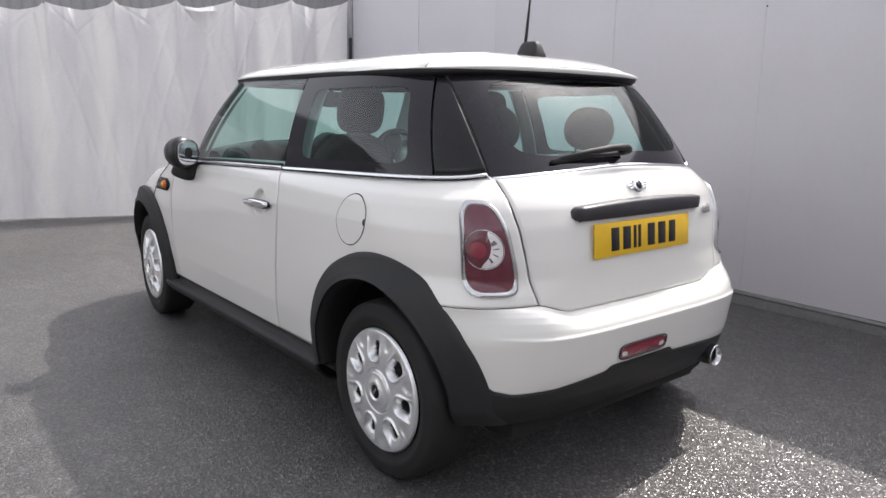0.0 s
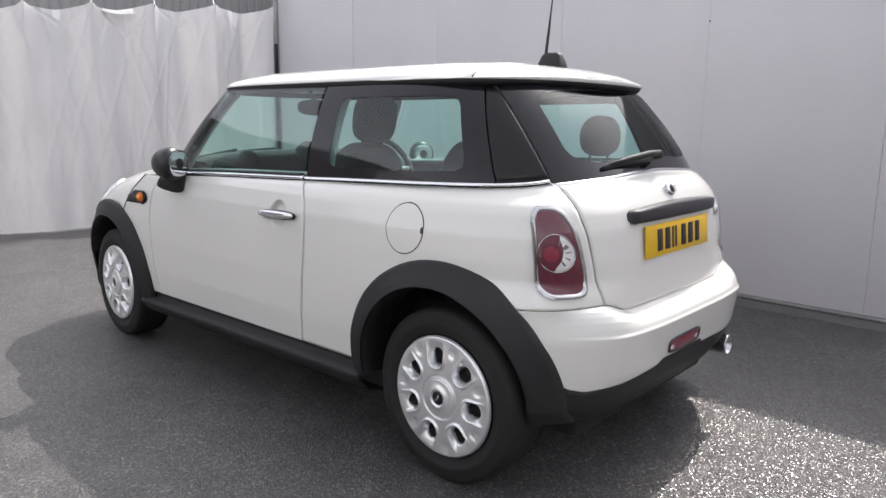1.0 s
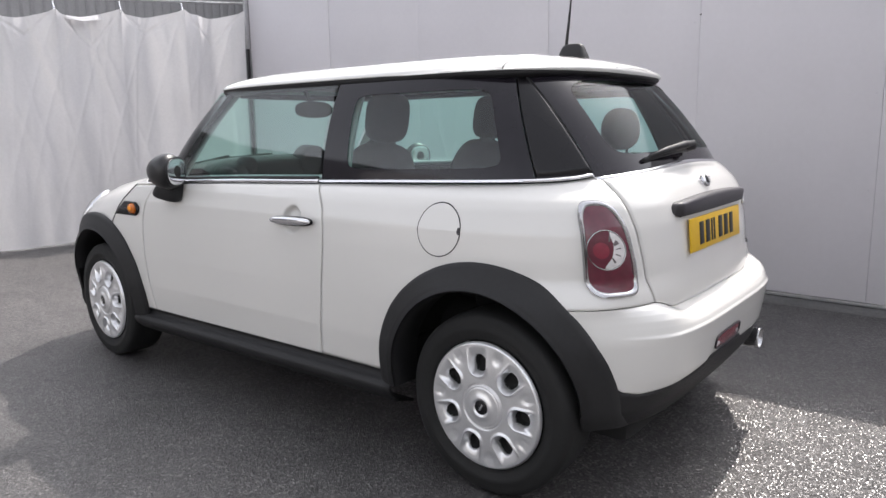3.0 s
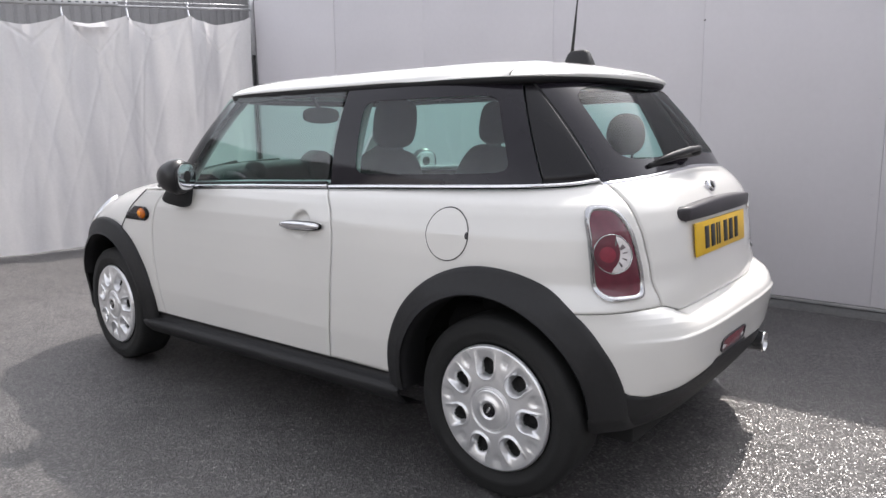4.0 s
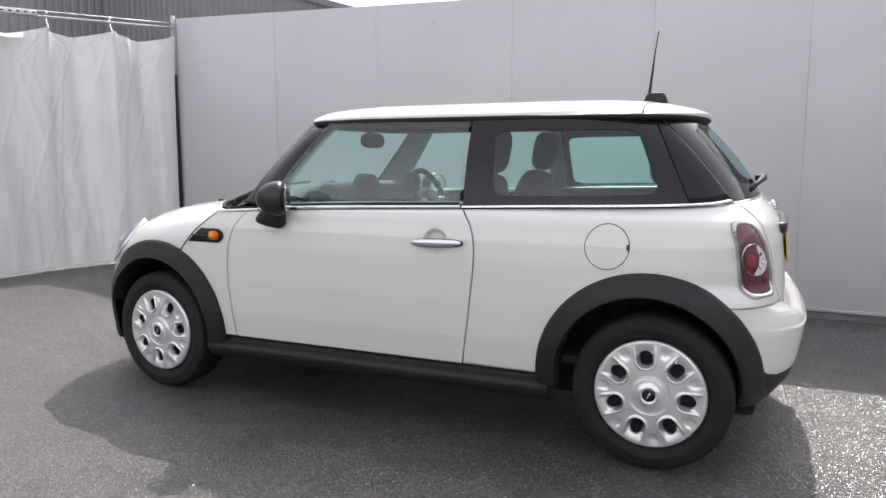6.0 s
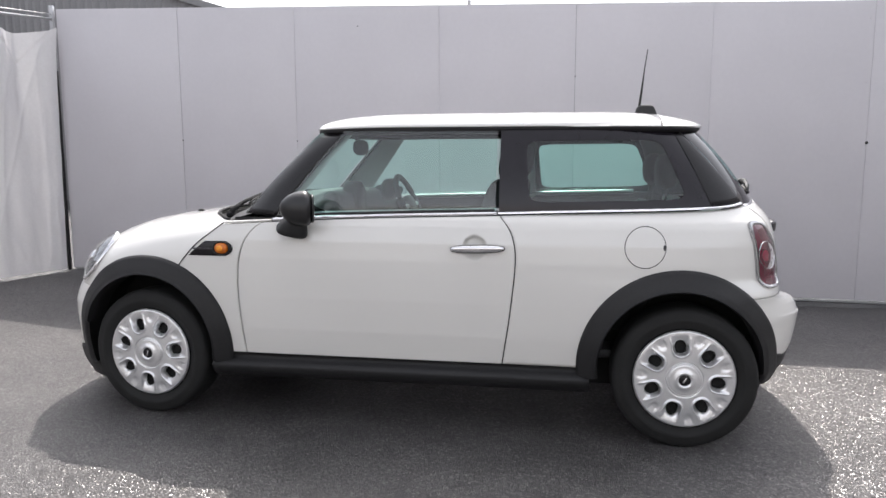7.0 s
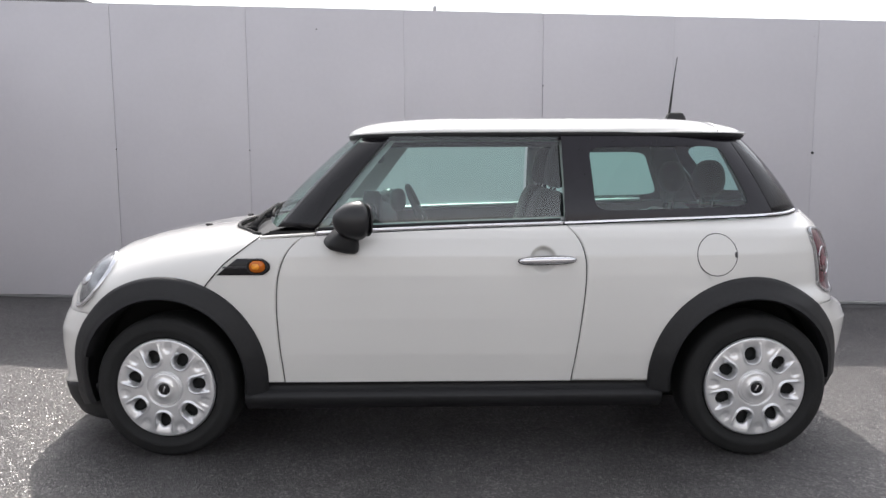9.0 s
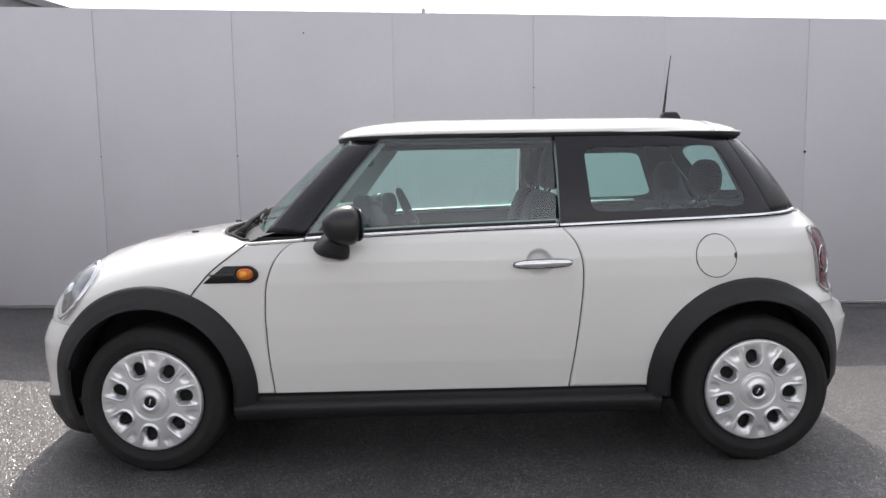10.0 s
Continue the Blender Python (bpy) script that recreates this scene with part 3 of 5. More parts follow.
# Rear quarter: from the door round the corner to the tailgate
TAIL_EDGE = [(0.64, 0.487), (0.66, 0.493), (0.70, 0.505), (0.78, 0.517), (0.86, 0.529), (0.92, 0.538), (0.96, 0.540), (1.02, 0.530), (1.04, 0.525)]
tail_edge = smooth_table(TAIL_EDGE)
LINES = {}


def line_at(z):
    key = round(z, 3)
    if key not in LINES:
        LINES[key] = rim_line(key)
    return LINES[key]


def quarter_point(u, v):
    low_z = lambda x: 0.331 + 0.3175 * max(0.0, min(1.0, (x - 0.85) / 0.62))
    z = low_z(0.5 + u) + (1.012 - low_z(0.5 + u)) * v
    for _ in range(3):
        line = line_at(z)
        s1, s0 = way_at_x(line, door_r(z) + GAP), way_at_y(line, tail_edge(z) + 0.003)
        p = along(line, s1 + (s0 - s1) * u)
        low = low_z(p.x)
        z = low + (belt(p.x) - 0.012 - low) * v
    line = line_at(z)
    p = along(line, s1 + (s0 - s1) * u)
    p.z = z
    return p


def clear_arch(fn):
    return lambda u, v: not in_arch(fn(u, v))


both("rear_quarter_panel", sheet("rear_quarter_panel", quarter_point, 120, 56, PAINT, 0.008, keep=clear_arch(quarter_point)), car)


# Tailgate below the glass
def gate_point(u, v):
    q = 2 * u - 1
    z = 0.64 + v * (1.02 - 0.64)
    for _ in range(3):
        y = q * (tail_edge(z) - 0.003)
        low = 0.6475 - 0.033 * ramp((0.50 - abs(y)) / 0.14)
        top = 1.018 + 0.030 * (1 - min(1, abs(y) / 0.54) ** 1.6)
        z = low + v * (top - low)
    return tail(y, z)


gate = part("tailgate", sheet("tailgate", gate_point, 80, 40, PAINT, 0.016), None, car, "white tailgate with number plate and black grip strip")


# Rear bumper: wraps from arch to arch, with a ledge under the tailgate
BLINES = {}


def bumper_line(z):
    key = round(z, 4)
    if key not in BLINES:
        BLINES[key] = rim_line(key, BUMP, wide(key) + 0.002), rim_line(key, REAR, wide(key) + 0.002, length=flush_end(key))
    return BLINES[key]


WHITE_LOW = [(-0.80, 0.56), (-0.72, 0.50), (-0.67, 0.43), (-0.64, 0.395), (-0.59, 0.382), (-0.46, 0.392), (-0.27, 0.413), (-0.24, 0.43), (0.08, 0.43), (0.10, 0.413), (0.27, 0.405), (0.46, 0.392), (0.59, 0.382), (0.64, 0.395), (0.67, 0.43), (0.80, 0.56)]


def bumper_point(u, v, low=None, high=None):
    q = 2 * u - 1
    z = 0.5
    for _ in range(4):
        # proud across the tail, flush with the quarter panel at the arch
        line, flush = bumper_line(z)
        p = along(flush, way_at_x(flush, 1.41) * abs(q)).lerp(along(line, way_at_x(line, 1.41) * abs(q)), ramp((0.78 - abs(q)) / 0.30))
        y = math.copysign(p.y, q)
        lo = curve(y, WHITE_LOW) if low is None else low + 0.012 * ramp((abs(q) - 0.72) / 0.2)
        hi = 0.645 if high is None else curve(y, WHITE_LOW) - 0.002
        k = 1 - (1 - v) ** 2 if low is None else v
        z = lo + (hi - lo) * k
    p.y = y
    if low is not None:
        # the skirt swells out to the arch
        p.y += math.copysign(0.028 * ramp((abs(q) - 0.70) / 0.26), q)
    # the ledge dips under the tailgate
    p.z = z - 0.033 * ramp((0.50 - abs(y)) / 0.14) * ramp((z - 0.56) / 0.085)
    return p


rear_bumper = part("rear_bumper", sheet("rear_bumper", lambda u, v: bumper_point(u, v), 140, 84, PAINT, 0.012, keep=clear_arch(lambda u, v: bumper_point(u, v))), None, car, "white rear bumper with a black lower skirt")
part("lower_skirt", sheet("lower_skirt", lambda u, v: bumper_point(u, v, 0.262, 1), 120, 10, PLASTIC, 0.03, keep=lambda u, v: not in_arch(bumper_point(u, v, 0.262, 1), 0.06)), None, rear_bumper, "black plastic lower skirt")

# Bonnet: one clamshell from wing to wing
def bonnet_section(x, q):
    """q: 0 in the middle, 1 low on the near side."""
    k = min(1.0, max(0.0, (-0.75 - x) / 0.9))
    a, b_ = 6.0 - 3.1 * k, 5.0 - 2.95 * k
    w = 0.80 * plan(x, 2.0, 1.82)
    z0 = 0.60
    h = max(0.02, curve(x, CROWN) - z0)
    edge = math.acos(0.85 ** (a / 2))
    if q <= 0.55:
        al = math.acos((q / 0.55 * 0.85) ** (a / 2))
    else:
        foot = 0.12 - 0.112 * min(1.0, max(0.0, (-1.28 - x) / 0.15))
        low = math.asin(min(1.0, (foot / max(h, 0.125))) ** (b_ / 2)) if h > 0.12 else edge * 0.8
        al = edge + (min(low, edge) - edge) * (q - 0.55) / 0.45
    return Vector((x, -w * math.cos(al) ** (2 / a), z0 + h * math.sin(al) ** (2 / b_)))


BONNET_BACK = smooth_table([(0.0, -1.05), (0.15, -1.045), (0.3, -1.025), (0.42, -0.995), (0.50, -0.945), (0.55, -0.868), (0.60, -0.828), (0.65, -0.822), (0.74, -0.848), (0.88, -0.955), (1.0, -1.058)])


def bonnet_point(u, v):
    q = 2 * v - 1
    x0 = BONNET_BACK(abs(q))
    x1 = -1.775
    p = bonnet_section(x0 + (x1 - x0) * u ** 0.9, abs(q))
    if q > 0:
        p.y = -p.y
    return p


bonnet = part("bonnet", sheet("bonnet", bonnet_point, 60, 90, PAINT, 0.014, keep=clear_arch(bonnet_point)), None, car, "white curved clamshell bonnet")
part("bonnet_edge", tube("bonnet_edge", [bonnet_point(0.0, v) + Vector((0.007, 0, 0.001)) for v in np.linspace(0.21, 0.79, 80)], 0.0075, DARK, 8), None, bonnet, "black rubber edge along the scuttle")
for y in (-0.36, 0.36):
    w = part("washer_jet", soft_block("washer_jet", (0.035, 0.018, 0.012), PLASTIC, 0.7, 8, 12), None, bonnet, "small black washer jet")
    p = bonnet_section(-1.17, abs(y) / 0.80 / 0.85 * 0.55)
    w.location = (p.x, y, p.z + 0.004)


both("bonnet_seal", tube("bonnet_seal", [side(clam(z), z, 0.0004) for z in np.linspace(0.68, 0.940, 30)], 0.0026, DARK, 6), car, "dark gap between bonnet and wing")


# Front bumper and grille
def chin(u):
    """The white bumper's lower edge climbs towards the wheels."""
    k = min(1.0, max(0.0, (abs(2 * u - 1) - 0.42) / 0.2))
    return 0.262 + 0.045 * k * k * (3 - 2 * k)


def nose_point(u, v, z0, z1, back=1.45):
    q = 2 * u - 1
    z = z0 + (z1 - z0) * v
    far = curve(z, NOSE)
    a = abs(q)
    y = wide(z) * min(1.0, a * 1.55) if a < 0.6 else None
    if y is not None and y < 0.93 * wide(z):
        y = abs(y)
        x = -far * (1 - (y / wide(z)) ** 3.0) ** (1 / N_FRONT)
    else:
        k0 = 0.6
        y0 = 0.93 * wide(z)
        xs = -far * (1 - 0.93 ** 3.0) ** (1 / N_FRONT)
        x = xs + (-back - xs) * (a - k0) / (1 - k0)
        y = wide(z) * plan(x, 2.0, far)
    return Vector((x, math.copysign(y, q), z))


front_bumper = part("front_bumper", sheet("front_bumper", lambda u, v: nose_point(u, v, chin(u), 0.625), 120, 24, PAINT, 0.012, keep=clear_arch(lambda u, v: nose_point(u, v, chin(u), 0.625))), None, car, "white front bumper with black lower lip")
part("lower_lip", sheet("lower_lip", lambda u, v: nose_point(u, v, 0.135, chin(u) - 0.002, 1.42), 120, 8, PLASTIC, 0.03, keep=lambda u, v: not in_arch(nose_point(u, v, 0.135, chin(u) - 0.002, 1.42), 0.08)), None, front_bumper, "black plastic lower lip")
part("grille", sheet("grille", lambda u, v: (-1.80 + 0.05 * v + 0.10 * (2 * u - 1) ** 2, (2 * u - 1) * 0.42, 0.622 + 0.09 * v), 24, 6, PLASTIC, 0.02, (0, 0, 0.6)), None, car, "black grille under the bonnet")


# Black arches
def arch_mesh(cx, cz, outer, inner, z_end):
    def fn(u, v):
        a0, a1 = math.asin((z_end[0] - cz) / outer), math.pi - math.asin((z_end[1] - cz) / outer)
        a = a0 + (a1 - a0) * u
        # from the outer edge on the panel over the swell to the lip and back inwards
        rows = ((outer + 0.004, -0.004), (outer, 0.010), (outer - 0.012, 0.0165), (outer - 0.05, 0.026), (inner + 0.022, 0.036), (inner + 0.006, 0.035), (inner, 0.026), (inner, -0.02), (inner + 0.004, -0.10))
        i = round(v * 8)
        r, lift = rows[i]
        x, z = cx + r * math.cos(a), cz + r * math.sin(a)
        rear = x > 0
        zz = max(0.20, z)
        w = wide(zz) + 0.004
        if rear:
            y = w * tail_plan(x, zz)
            nx = 0.55 * max(0.0, (x - 1.40) / 0.2)
        else:
            far = curve(min(zz, 0.64), NOSE)
            y = w * plan(x, 2.0, far)
            nx = -0.55 * max(0.0, (-x - 1.42) / 0.2)
        return (x + nx * max(lift, 0) * 0.6, -(y + lift), z)
    return fn


for name_, (cx, cz, ro, ri), z_end in (("front_arch", ARCHES[0], (0.27, 0.20)), ("rear_arch", ARCHES[1], (0.266, 0.283))):
    both("wheel_arch", sheet("wheel_arch", arch_mesh(cx, cz, ro, ri, z_end), 96, 8, PLASTIC, 0, (cx, 0, cz)), car, "matt black plastic wheel arch")


# Sills
def sill_point(u, v):
    x = -0.905 + u * (0.835 + 0.905)
    z, out = ((0.338, 0.000), (0.336, -0.014), (0.310, -0.016), (0.306, 0.008), (0.291, 0.028), (0.283, 0.032), (0.258, 0.020), (0.225, -0.012), (0.198, -0.10))[round(v * 8)]
    return (x, -(wide(0.33) + out), z - 0.011 + 0.006 * x)


both("sill", sheet("sill", sill_point, 40, 8, PLASTIC, 0.01), car, "black plastic sill strip")


# Chrome line at the belt
def belt_strip(x0, x1, rise=0.012):
    def fn(u, v):
        x = x0 + (x1 - x0) * u
        z = belt(x)
        zz = z - 0.011 + v * rise * 1.6
        p = side(min(x, 1.45), min(z - 0.008, 1.0))
        return Vector((x, p.y - 0.004 + (0.010 if v > 0.9 else 0) + (0.006 if v < 0.1 else 0), zz))
    return fn


both("belt_trim", sheet("belt_trim", belt_strip(-0.60, 0.425), 60, 4, CHROME, 0.006), car, "thin chrome belt strip")
both("wing_cap", sheet("wing_cap", belt_strip(-0.83, -0.604, 0.008), 16, 4, PAINT, 0.006), car)


# ---- cabin glass ----

def low_line():
    line = rim_line(1.0, REAR, 0.712, length=1.570)
    return line


def high_line():
    return rim_line(1.35, REAR, 0.592, length=1.325)


LOW, HIGH = low_line(), high_line()


def low_at(s):
    p = along(LOW, s)
    p.z = belt(p.x) + 0.004
    if abs(p.y) < 0.535 and p.x > 1.3:
        p.z = 1.020 + 0.032 * (1 - (abs(p.y) / 0.535) ** 1.6)
    return p


def high_at(s):
    p = along(HIGH, s)
    p.z = 1.352
    return p


def low_x(x):
    if x > 0.02:
        return low_at(way_at_x(LOW, x))
    return Vector((x, -0.712 + 0.022 * max(0, -x / 0.8) ** 2, belt(x) + 0.004))


def high_x(x):
    if x > 0.02:
        return high_at(way_at_x(HIGH, x))
    return Vector((x, -0.592 + 0.012 * max(0, -x / 0.43) ** 2, 1.352 + 0.004 * max(0, -x / 0.43)))


BULGE = 0.016


def side_pane(l0, l1, h0, h1, inset=0.0, v0=0.0, v1=1.0):
    def fn(u, v):
        w = v0 + (v1 - v0) * v
        p = low_x(l0 + (l1 - l0) * u).lerp(high_x(h0 + (h1 - h0) * u), w)
        return p + Vector((0, -1, 0.3)) * (BULGE * 4 * w * (1 - w) - inset)
    return fn


def border(pane_at, u0, u1, v0, v1, n=8.0):
    """A ring between a pane's edge and a rounded opening in it."""
    def fn(u, v):
        a = 2 * math.pi * u
        c, d = math.cos(a), math.sin(a)
        big = max(abs(c), abs(d))
        r = (abs(c) ** n + abs(d) ** n) ** (1 / n)
        x0, y0 = (u0 + u1) / 2 + c / r * (u1 - u0) / 2, (v0 + v1) / 2 + d / r * (v1 - v0) / 2
        x1, y1 = 0.5 + 0.5 * c / big, 0.5 + 0.5 * d / big
        return pane_at(x0 + (x1 - x0) * v, y0 + (y1 - y0) * v)
    return fn


# Door glass, quarter glass with its black border, rear corner panel
for d, me in zip(doors, (sheet("door_glass", side_pane(-0.615, 0.418, -0.300, 0.416), 24, 12, SIDEGLASS, 0), None)):
    part("door_glass", me or mirrored(bpy.data.meshes["door_glass"]), None, d, "green tinted door glass")
both("quarter_glass", sheet("quarter_glass", side_pane(0.434, 1.331, 0.430, 1.172), 60, 40, QUARTERGLASS, 0), car, "tinted rear side glass with black border")
both("glass_border", sheet("glass_border", border(side_pane(0.434, 1.331, 0.430, 1.172, -0.002), 0.148, 0.90, 0.095, 0.86, 10.0), 160, 6, FRIT, 0), car, "black glass border")


def corner_point(u, v):
    s0, s1 = way_at_x(LOW, 1.334), way_at_y(LOW, 0.533)
    t0, t1 = way_at_x(HIGH, 1.177), way_at_y(HIGH, 0.492)
    p = low_at(s0 + (s1 - s0) * u).lerp(high_at(t0 + (t1 - t0) * u), v)
    q = along(LOW, s0 + (s1 - s0) * u)
    n = Vector((0.5 * u, -1 + 0.5 * u, 0.3)).normalized()
    return p + n * BULGE * 4 * v * (1 - v)


both("rear_corner_panel", sheet("rear_corner_panel", corner_point, 20, 14, GLOSSBLACK, 0.012), car, "gloss black rear corner panel")


def rear_pane(u, v, inset=0.0, wide_=1.0):
    q = 2 * u - 1
    p = low_at(way_at_y(LOW, 0.5315 * abs(q)))
    h = high_at(way_at_y(HIGH, 0.491 * abs(q)))
    p = p.lerp(h, v)
    k = BULGE * 4 * v * (1 - v) - inset
    p += Vector((0.8, -0.25 * abs(q), 0.5)).normalized() * k
    if q > 0:
        p.y = -p.y
    return p


pane = part("rear_glass", sheet("rear_glass", lambda u, v: rear_pane(u, v), 80, 40, REARGLASS, 0), None, gate, "tinted rear window")
part("glass_border", sheet("glass_border", border(lambda u, v: rear_pane(u, v, -0.002), 0.078, 0.922, 0.14, 0.94, 6.0), 160, 8, FRIT, 0), None, gate, "black glass border")
both("glass_seal", tube("glass_seal", [corner_point(1.0, v).lerp(rear_pane(0.0, v), 0.5) - Vector((0.008, -0.004, 0.004)) for v in np.linspace(0.0, 1.0, 24)], 0.011, DARK, 8), gate, "black seal beside the rear glass")
part("glass_trim", tube("glass_trim", [rear_pane(u, 0.0, -0.002) - Vector((0, 0, 0.004)) for u in np.linspace(0.0, 1.0, 60)], 0.010, CHROME, 8), None, gate, "chrome strip under the rear glass")


def rear_trim(u, v):
    s0, s1 = way_at_x(LOW, 0.431), way_at_y(LOW, 0.532)
    p, q = low_at(s0 + (s1 - s0) * u), low_at(s0 + (s1 - s0) * u - 0.01)
    d = (q - p).normalized()
    n = Vector((d.y, -d.x, 0)) if d.y < 0 else Vector((d.y, -d.x, 0))
    if n.dot(p - Vector((0.6, 0, p.z))) < 0:
        n = -n
    return p + n * (0.009, 0.014, 0.013, 0.006, 0.0)[round(v * 4)] + Vector((0, 0, (-0.011, -0.009, -0.003, 0.0, 0.0)[round(v * 4)]))


both("belt_trim", sheet("belt_trim", rear_trim, 80, 4, CHROME, 0), car, "thin chrome belt strip")


both("belt_seal", tube("belt_seal", [low_x(x) + Vector((0, -0.003, 0.006)) for x in np.linspace(-0.60, 0.415, 40)], 0.0075, PLASTIC, 8), car, "black rubber belt seal")

# Windscreen and pillars
def screen_point(u, v):
    q = 2 * u - 1
    lo = Vector((-0.915 + 0.122 * abs(q) ** 2.2, 0.625 * q, 1.0 - 0.032 * abs(q) ** 2))
    hi = Vector((-0.495 + 0.065 * abs(q) ** 2.2, 0.535 * q, 1.388 - 0.030 * abs(q) ** 2))
    p = lo.lerp(hi, v)
    return p + Vector((-0.6, 0, 0.8)) * 0.009 * 4 * v * (1 - v)


part("windscreen", sheet("windscreen", screen_point, 40, 14, SIDEGLASS, 0), None, car, "green tinted windscreen")


def pillar_point(u, v):
    lo, hi = Vector((-0.790, -0.628, 0.968)).lerp(low_x(-0.615), u), Vector((-0.436, -0.528, 1.350)).lerp(high_x(-0.310) + Vector((0, 0.014, -0.006)), u)
    p = lo.lerp(hi, v)
    return p + Vector((-0.25 * (1 - u), -1, 0.3)) * (BULGE * 4 * v * (1 - v) + 0.012 * math.sin(math.pi * u) * (1 - v ** 5))


both("windscreen_pillar", sheet("windscreen_pillar", pillar_point, 10, 14, GLOSSBLACK, 0.02), car, "gloss black windscreen pillar")

# scuttle below the windscreen
def scuttle_edge(u):
    """The foot of the black panel, tucked under the bonnet's rear edge."""
    q = 2 * u - 1
    p = bonnet_section(BONNET_BACK(abs(q) * 0.57) - 0.012, abs(q) * 0.57) - Vector((0, 0, 0.013))
    p.y = math.copysign(p.y, q)
    return p


def scuttle_panel(u, v):
    p = (screen_point(u, 0) + Vector((0.03, 0, -0.012))).lerp(scuttle_edge(u), v)
    return p - Vector((0, 0, 0.012 * math.sin(math.pi * v)))


cowl = part("scuttle", sheet("scuttle", scuttle_panel, 60, 10, DULLBLACK, 0.01), None, car, "black scuttle panel below the windscreen")
for k in range(16):
    u = 0.13 + 0.05 * k
    part("slot", tube("slot", [scuttle_panel(u, v) + Vector((0, 0, 0.001)) for v in (0.3, 0.45, 0.6, 0.75)], 0.004, DARK, 6), None, cowl)
for y0, y1 in ((-0.53, 0.10), (0.06, 0.58)):
    wiper = part("front_wiper", tube("front_wiper", [screen_point(0.5 + y / 1.38, 0.05 + 0.008 * k) + Vector((-0.012, 0, 0.006)) for k, y in enumerate(np.linspace(y0, y1, 8))], 0.006, DARK, 8), None, car, "black front wiper")
    a, b_ = scuttle_panel(0.5 + y0 / 1.30, 0.62), screen_point(0.5 + (y0 + 0.30) / 1.38, 0.10)
    part("arm", tube("arm", [a + Vector((0, 0, 0.004)), a + Vector((0.008, 0.012, 0.034)), a.lerp(b_, 0.35) + Vector((-0.004, 0, 0.032)), b_ + Vector((-0.014, 0, 0.010))], [0.016, 0.014, 0.010, 0.007], DULLBLACK, 8), None, wiper)
    part("arm_cap", soft_block("arm_cap", (0.036, 0.036, 0.03), DULLBLACK, 0.8, 8, 14), None, wiper).location = a + Vector((0, 0, 0.012))

# ---- roof ----
RX0, RX1, RMID = -0.535, 1.354, 0.4095
RHALF = (RX1 - RX0) / 2


def roof_point(x, q):
    k = abs(x - RMID) / RHALF
    n = 8.0 if x > RMID else 11.0
    w = 0.603 - 0.012 * abs(x - 0.3)
    yw = w * max(0.0, 1 - k ** n) ** (1 / 2.6)
    y = yw * q
    r = min(1.0, k ** (5.0 if x > RMID else n) + abs(y / w) ** 2.6) ** (1 / 2.6)
    drop = 0.02 * max(0, x - 0.9) ** 2 * 4 + 0.016 * max(0, -x - 0.1)
    rise = 0.032 * k ** n if x > RMID else 0.08 * max(0.0, -x - 0.05) ** 1.8
    return Vector((x, y, 1.370 + (rise if x > RMID else 0.0) + (0.084 - rise) * (1 - r ** 3) ** 0.55 - drop))


def ease(k):
    return 0.5 - 0.5 * math.cos(math.pi * k)


roof = part("roof", sheet("roof", lambda u, v: roof_point(RX0 + 0.0005 + (1.1275 - RX0) * u ** 1.8, 2 * ease(v) - 1), 60, 60, PAINT, 0.003, (0.4, 0, 1.2)), None, car, "white domed roof panel")
spoiler = part("roof_spoiler", sheet("roof_spoiler", lambda u, v: roof_point(1.133 + (RX1 - 0.0005 - 1.133) * (1 - (1 - u) ** 2), 2 * ease(v) - 1), 30, 60, PAINT, 0.003, (0.4, 0, 1.2)), None, car, "white spoiler over the rear window")


part("roof_seam", sheet("roof_seam", lambda u, v: roof_point(1.122 + 0.017 * u, (2 * ease(v) - 1) * 0.999) - Vector((0, 0, 0.004)), 3, 60, DARK, 0, (0.4, 0, 1.2)), None, car, "dark gap between roof and spoiler")


def rail_band(u, v):
    """Dark strip under the roof's edge, all the way round."""
    a = 2 * math.pi * u
    c, s = math.cos(a), math.sin(a)
    n = 8.0 if c > 0 else 11.0
    z, ins = ((1.372, 0.004), (1.365, 0.000), (1.354, 0.003), (1.344, 0.016), (1.340, 0.05))[round(v * 4)]
    drop_x = RMID + (RHALF - 0.004 - ins) * math.copysign(abs(c) ** (2 / n), c)
    drop = 0.02 * max(0, drop_x - 0.9) ** 2 * 4 + 0.016 * max(0, -drop_x - 0.1)
    return (drop_x, (0.600 - 0.012 * abs(drop_x - 0.3) - ins) * math.copysign(abs(s) ** (2 / 2.6), s), z - drop + (0.020 * c * c if c > 0 else 0.0) * (0.75 if v < 0.3 else 1.0))


def spoiler_face(u, v):
    """The upright white end of the spoiler."""
    a = radians(-86 + 172 * u)
    c, s = math.cos(a), math.sin(a)
    x = RMID + (RHALF - 0.0012) * abs(c) ** (2 / 8.0)
    drop = 0.02 * max(0, x - 0.9) ** 2 * 4
    top, low = 1.3705 + 0.032 * c * c, 1.369 + 0.013 * c * c
    return (x + 0.004 * math.sin(math.pi * v), (0.602 - 0.012 * abs(x - 0.3)) * math.copysign(abs(s) ** (2 / 2.6), s), top + (low - top) * v - drop)


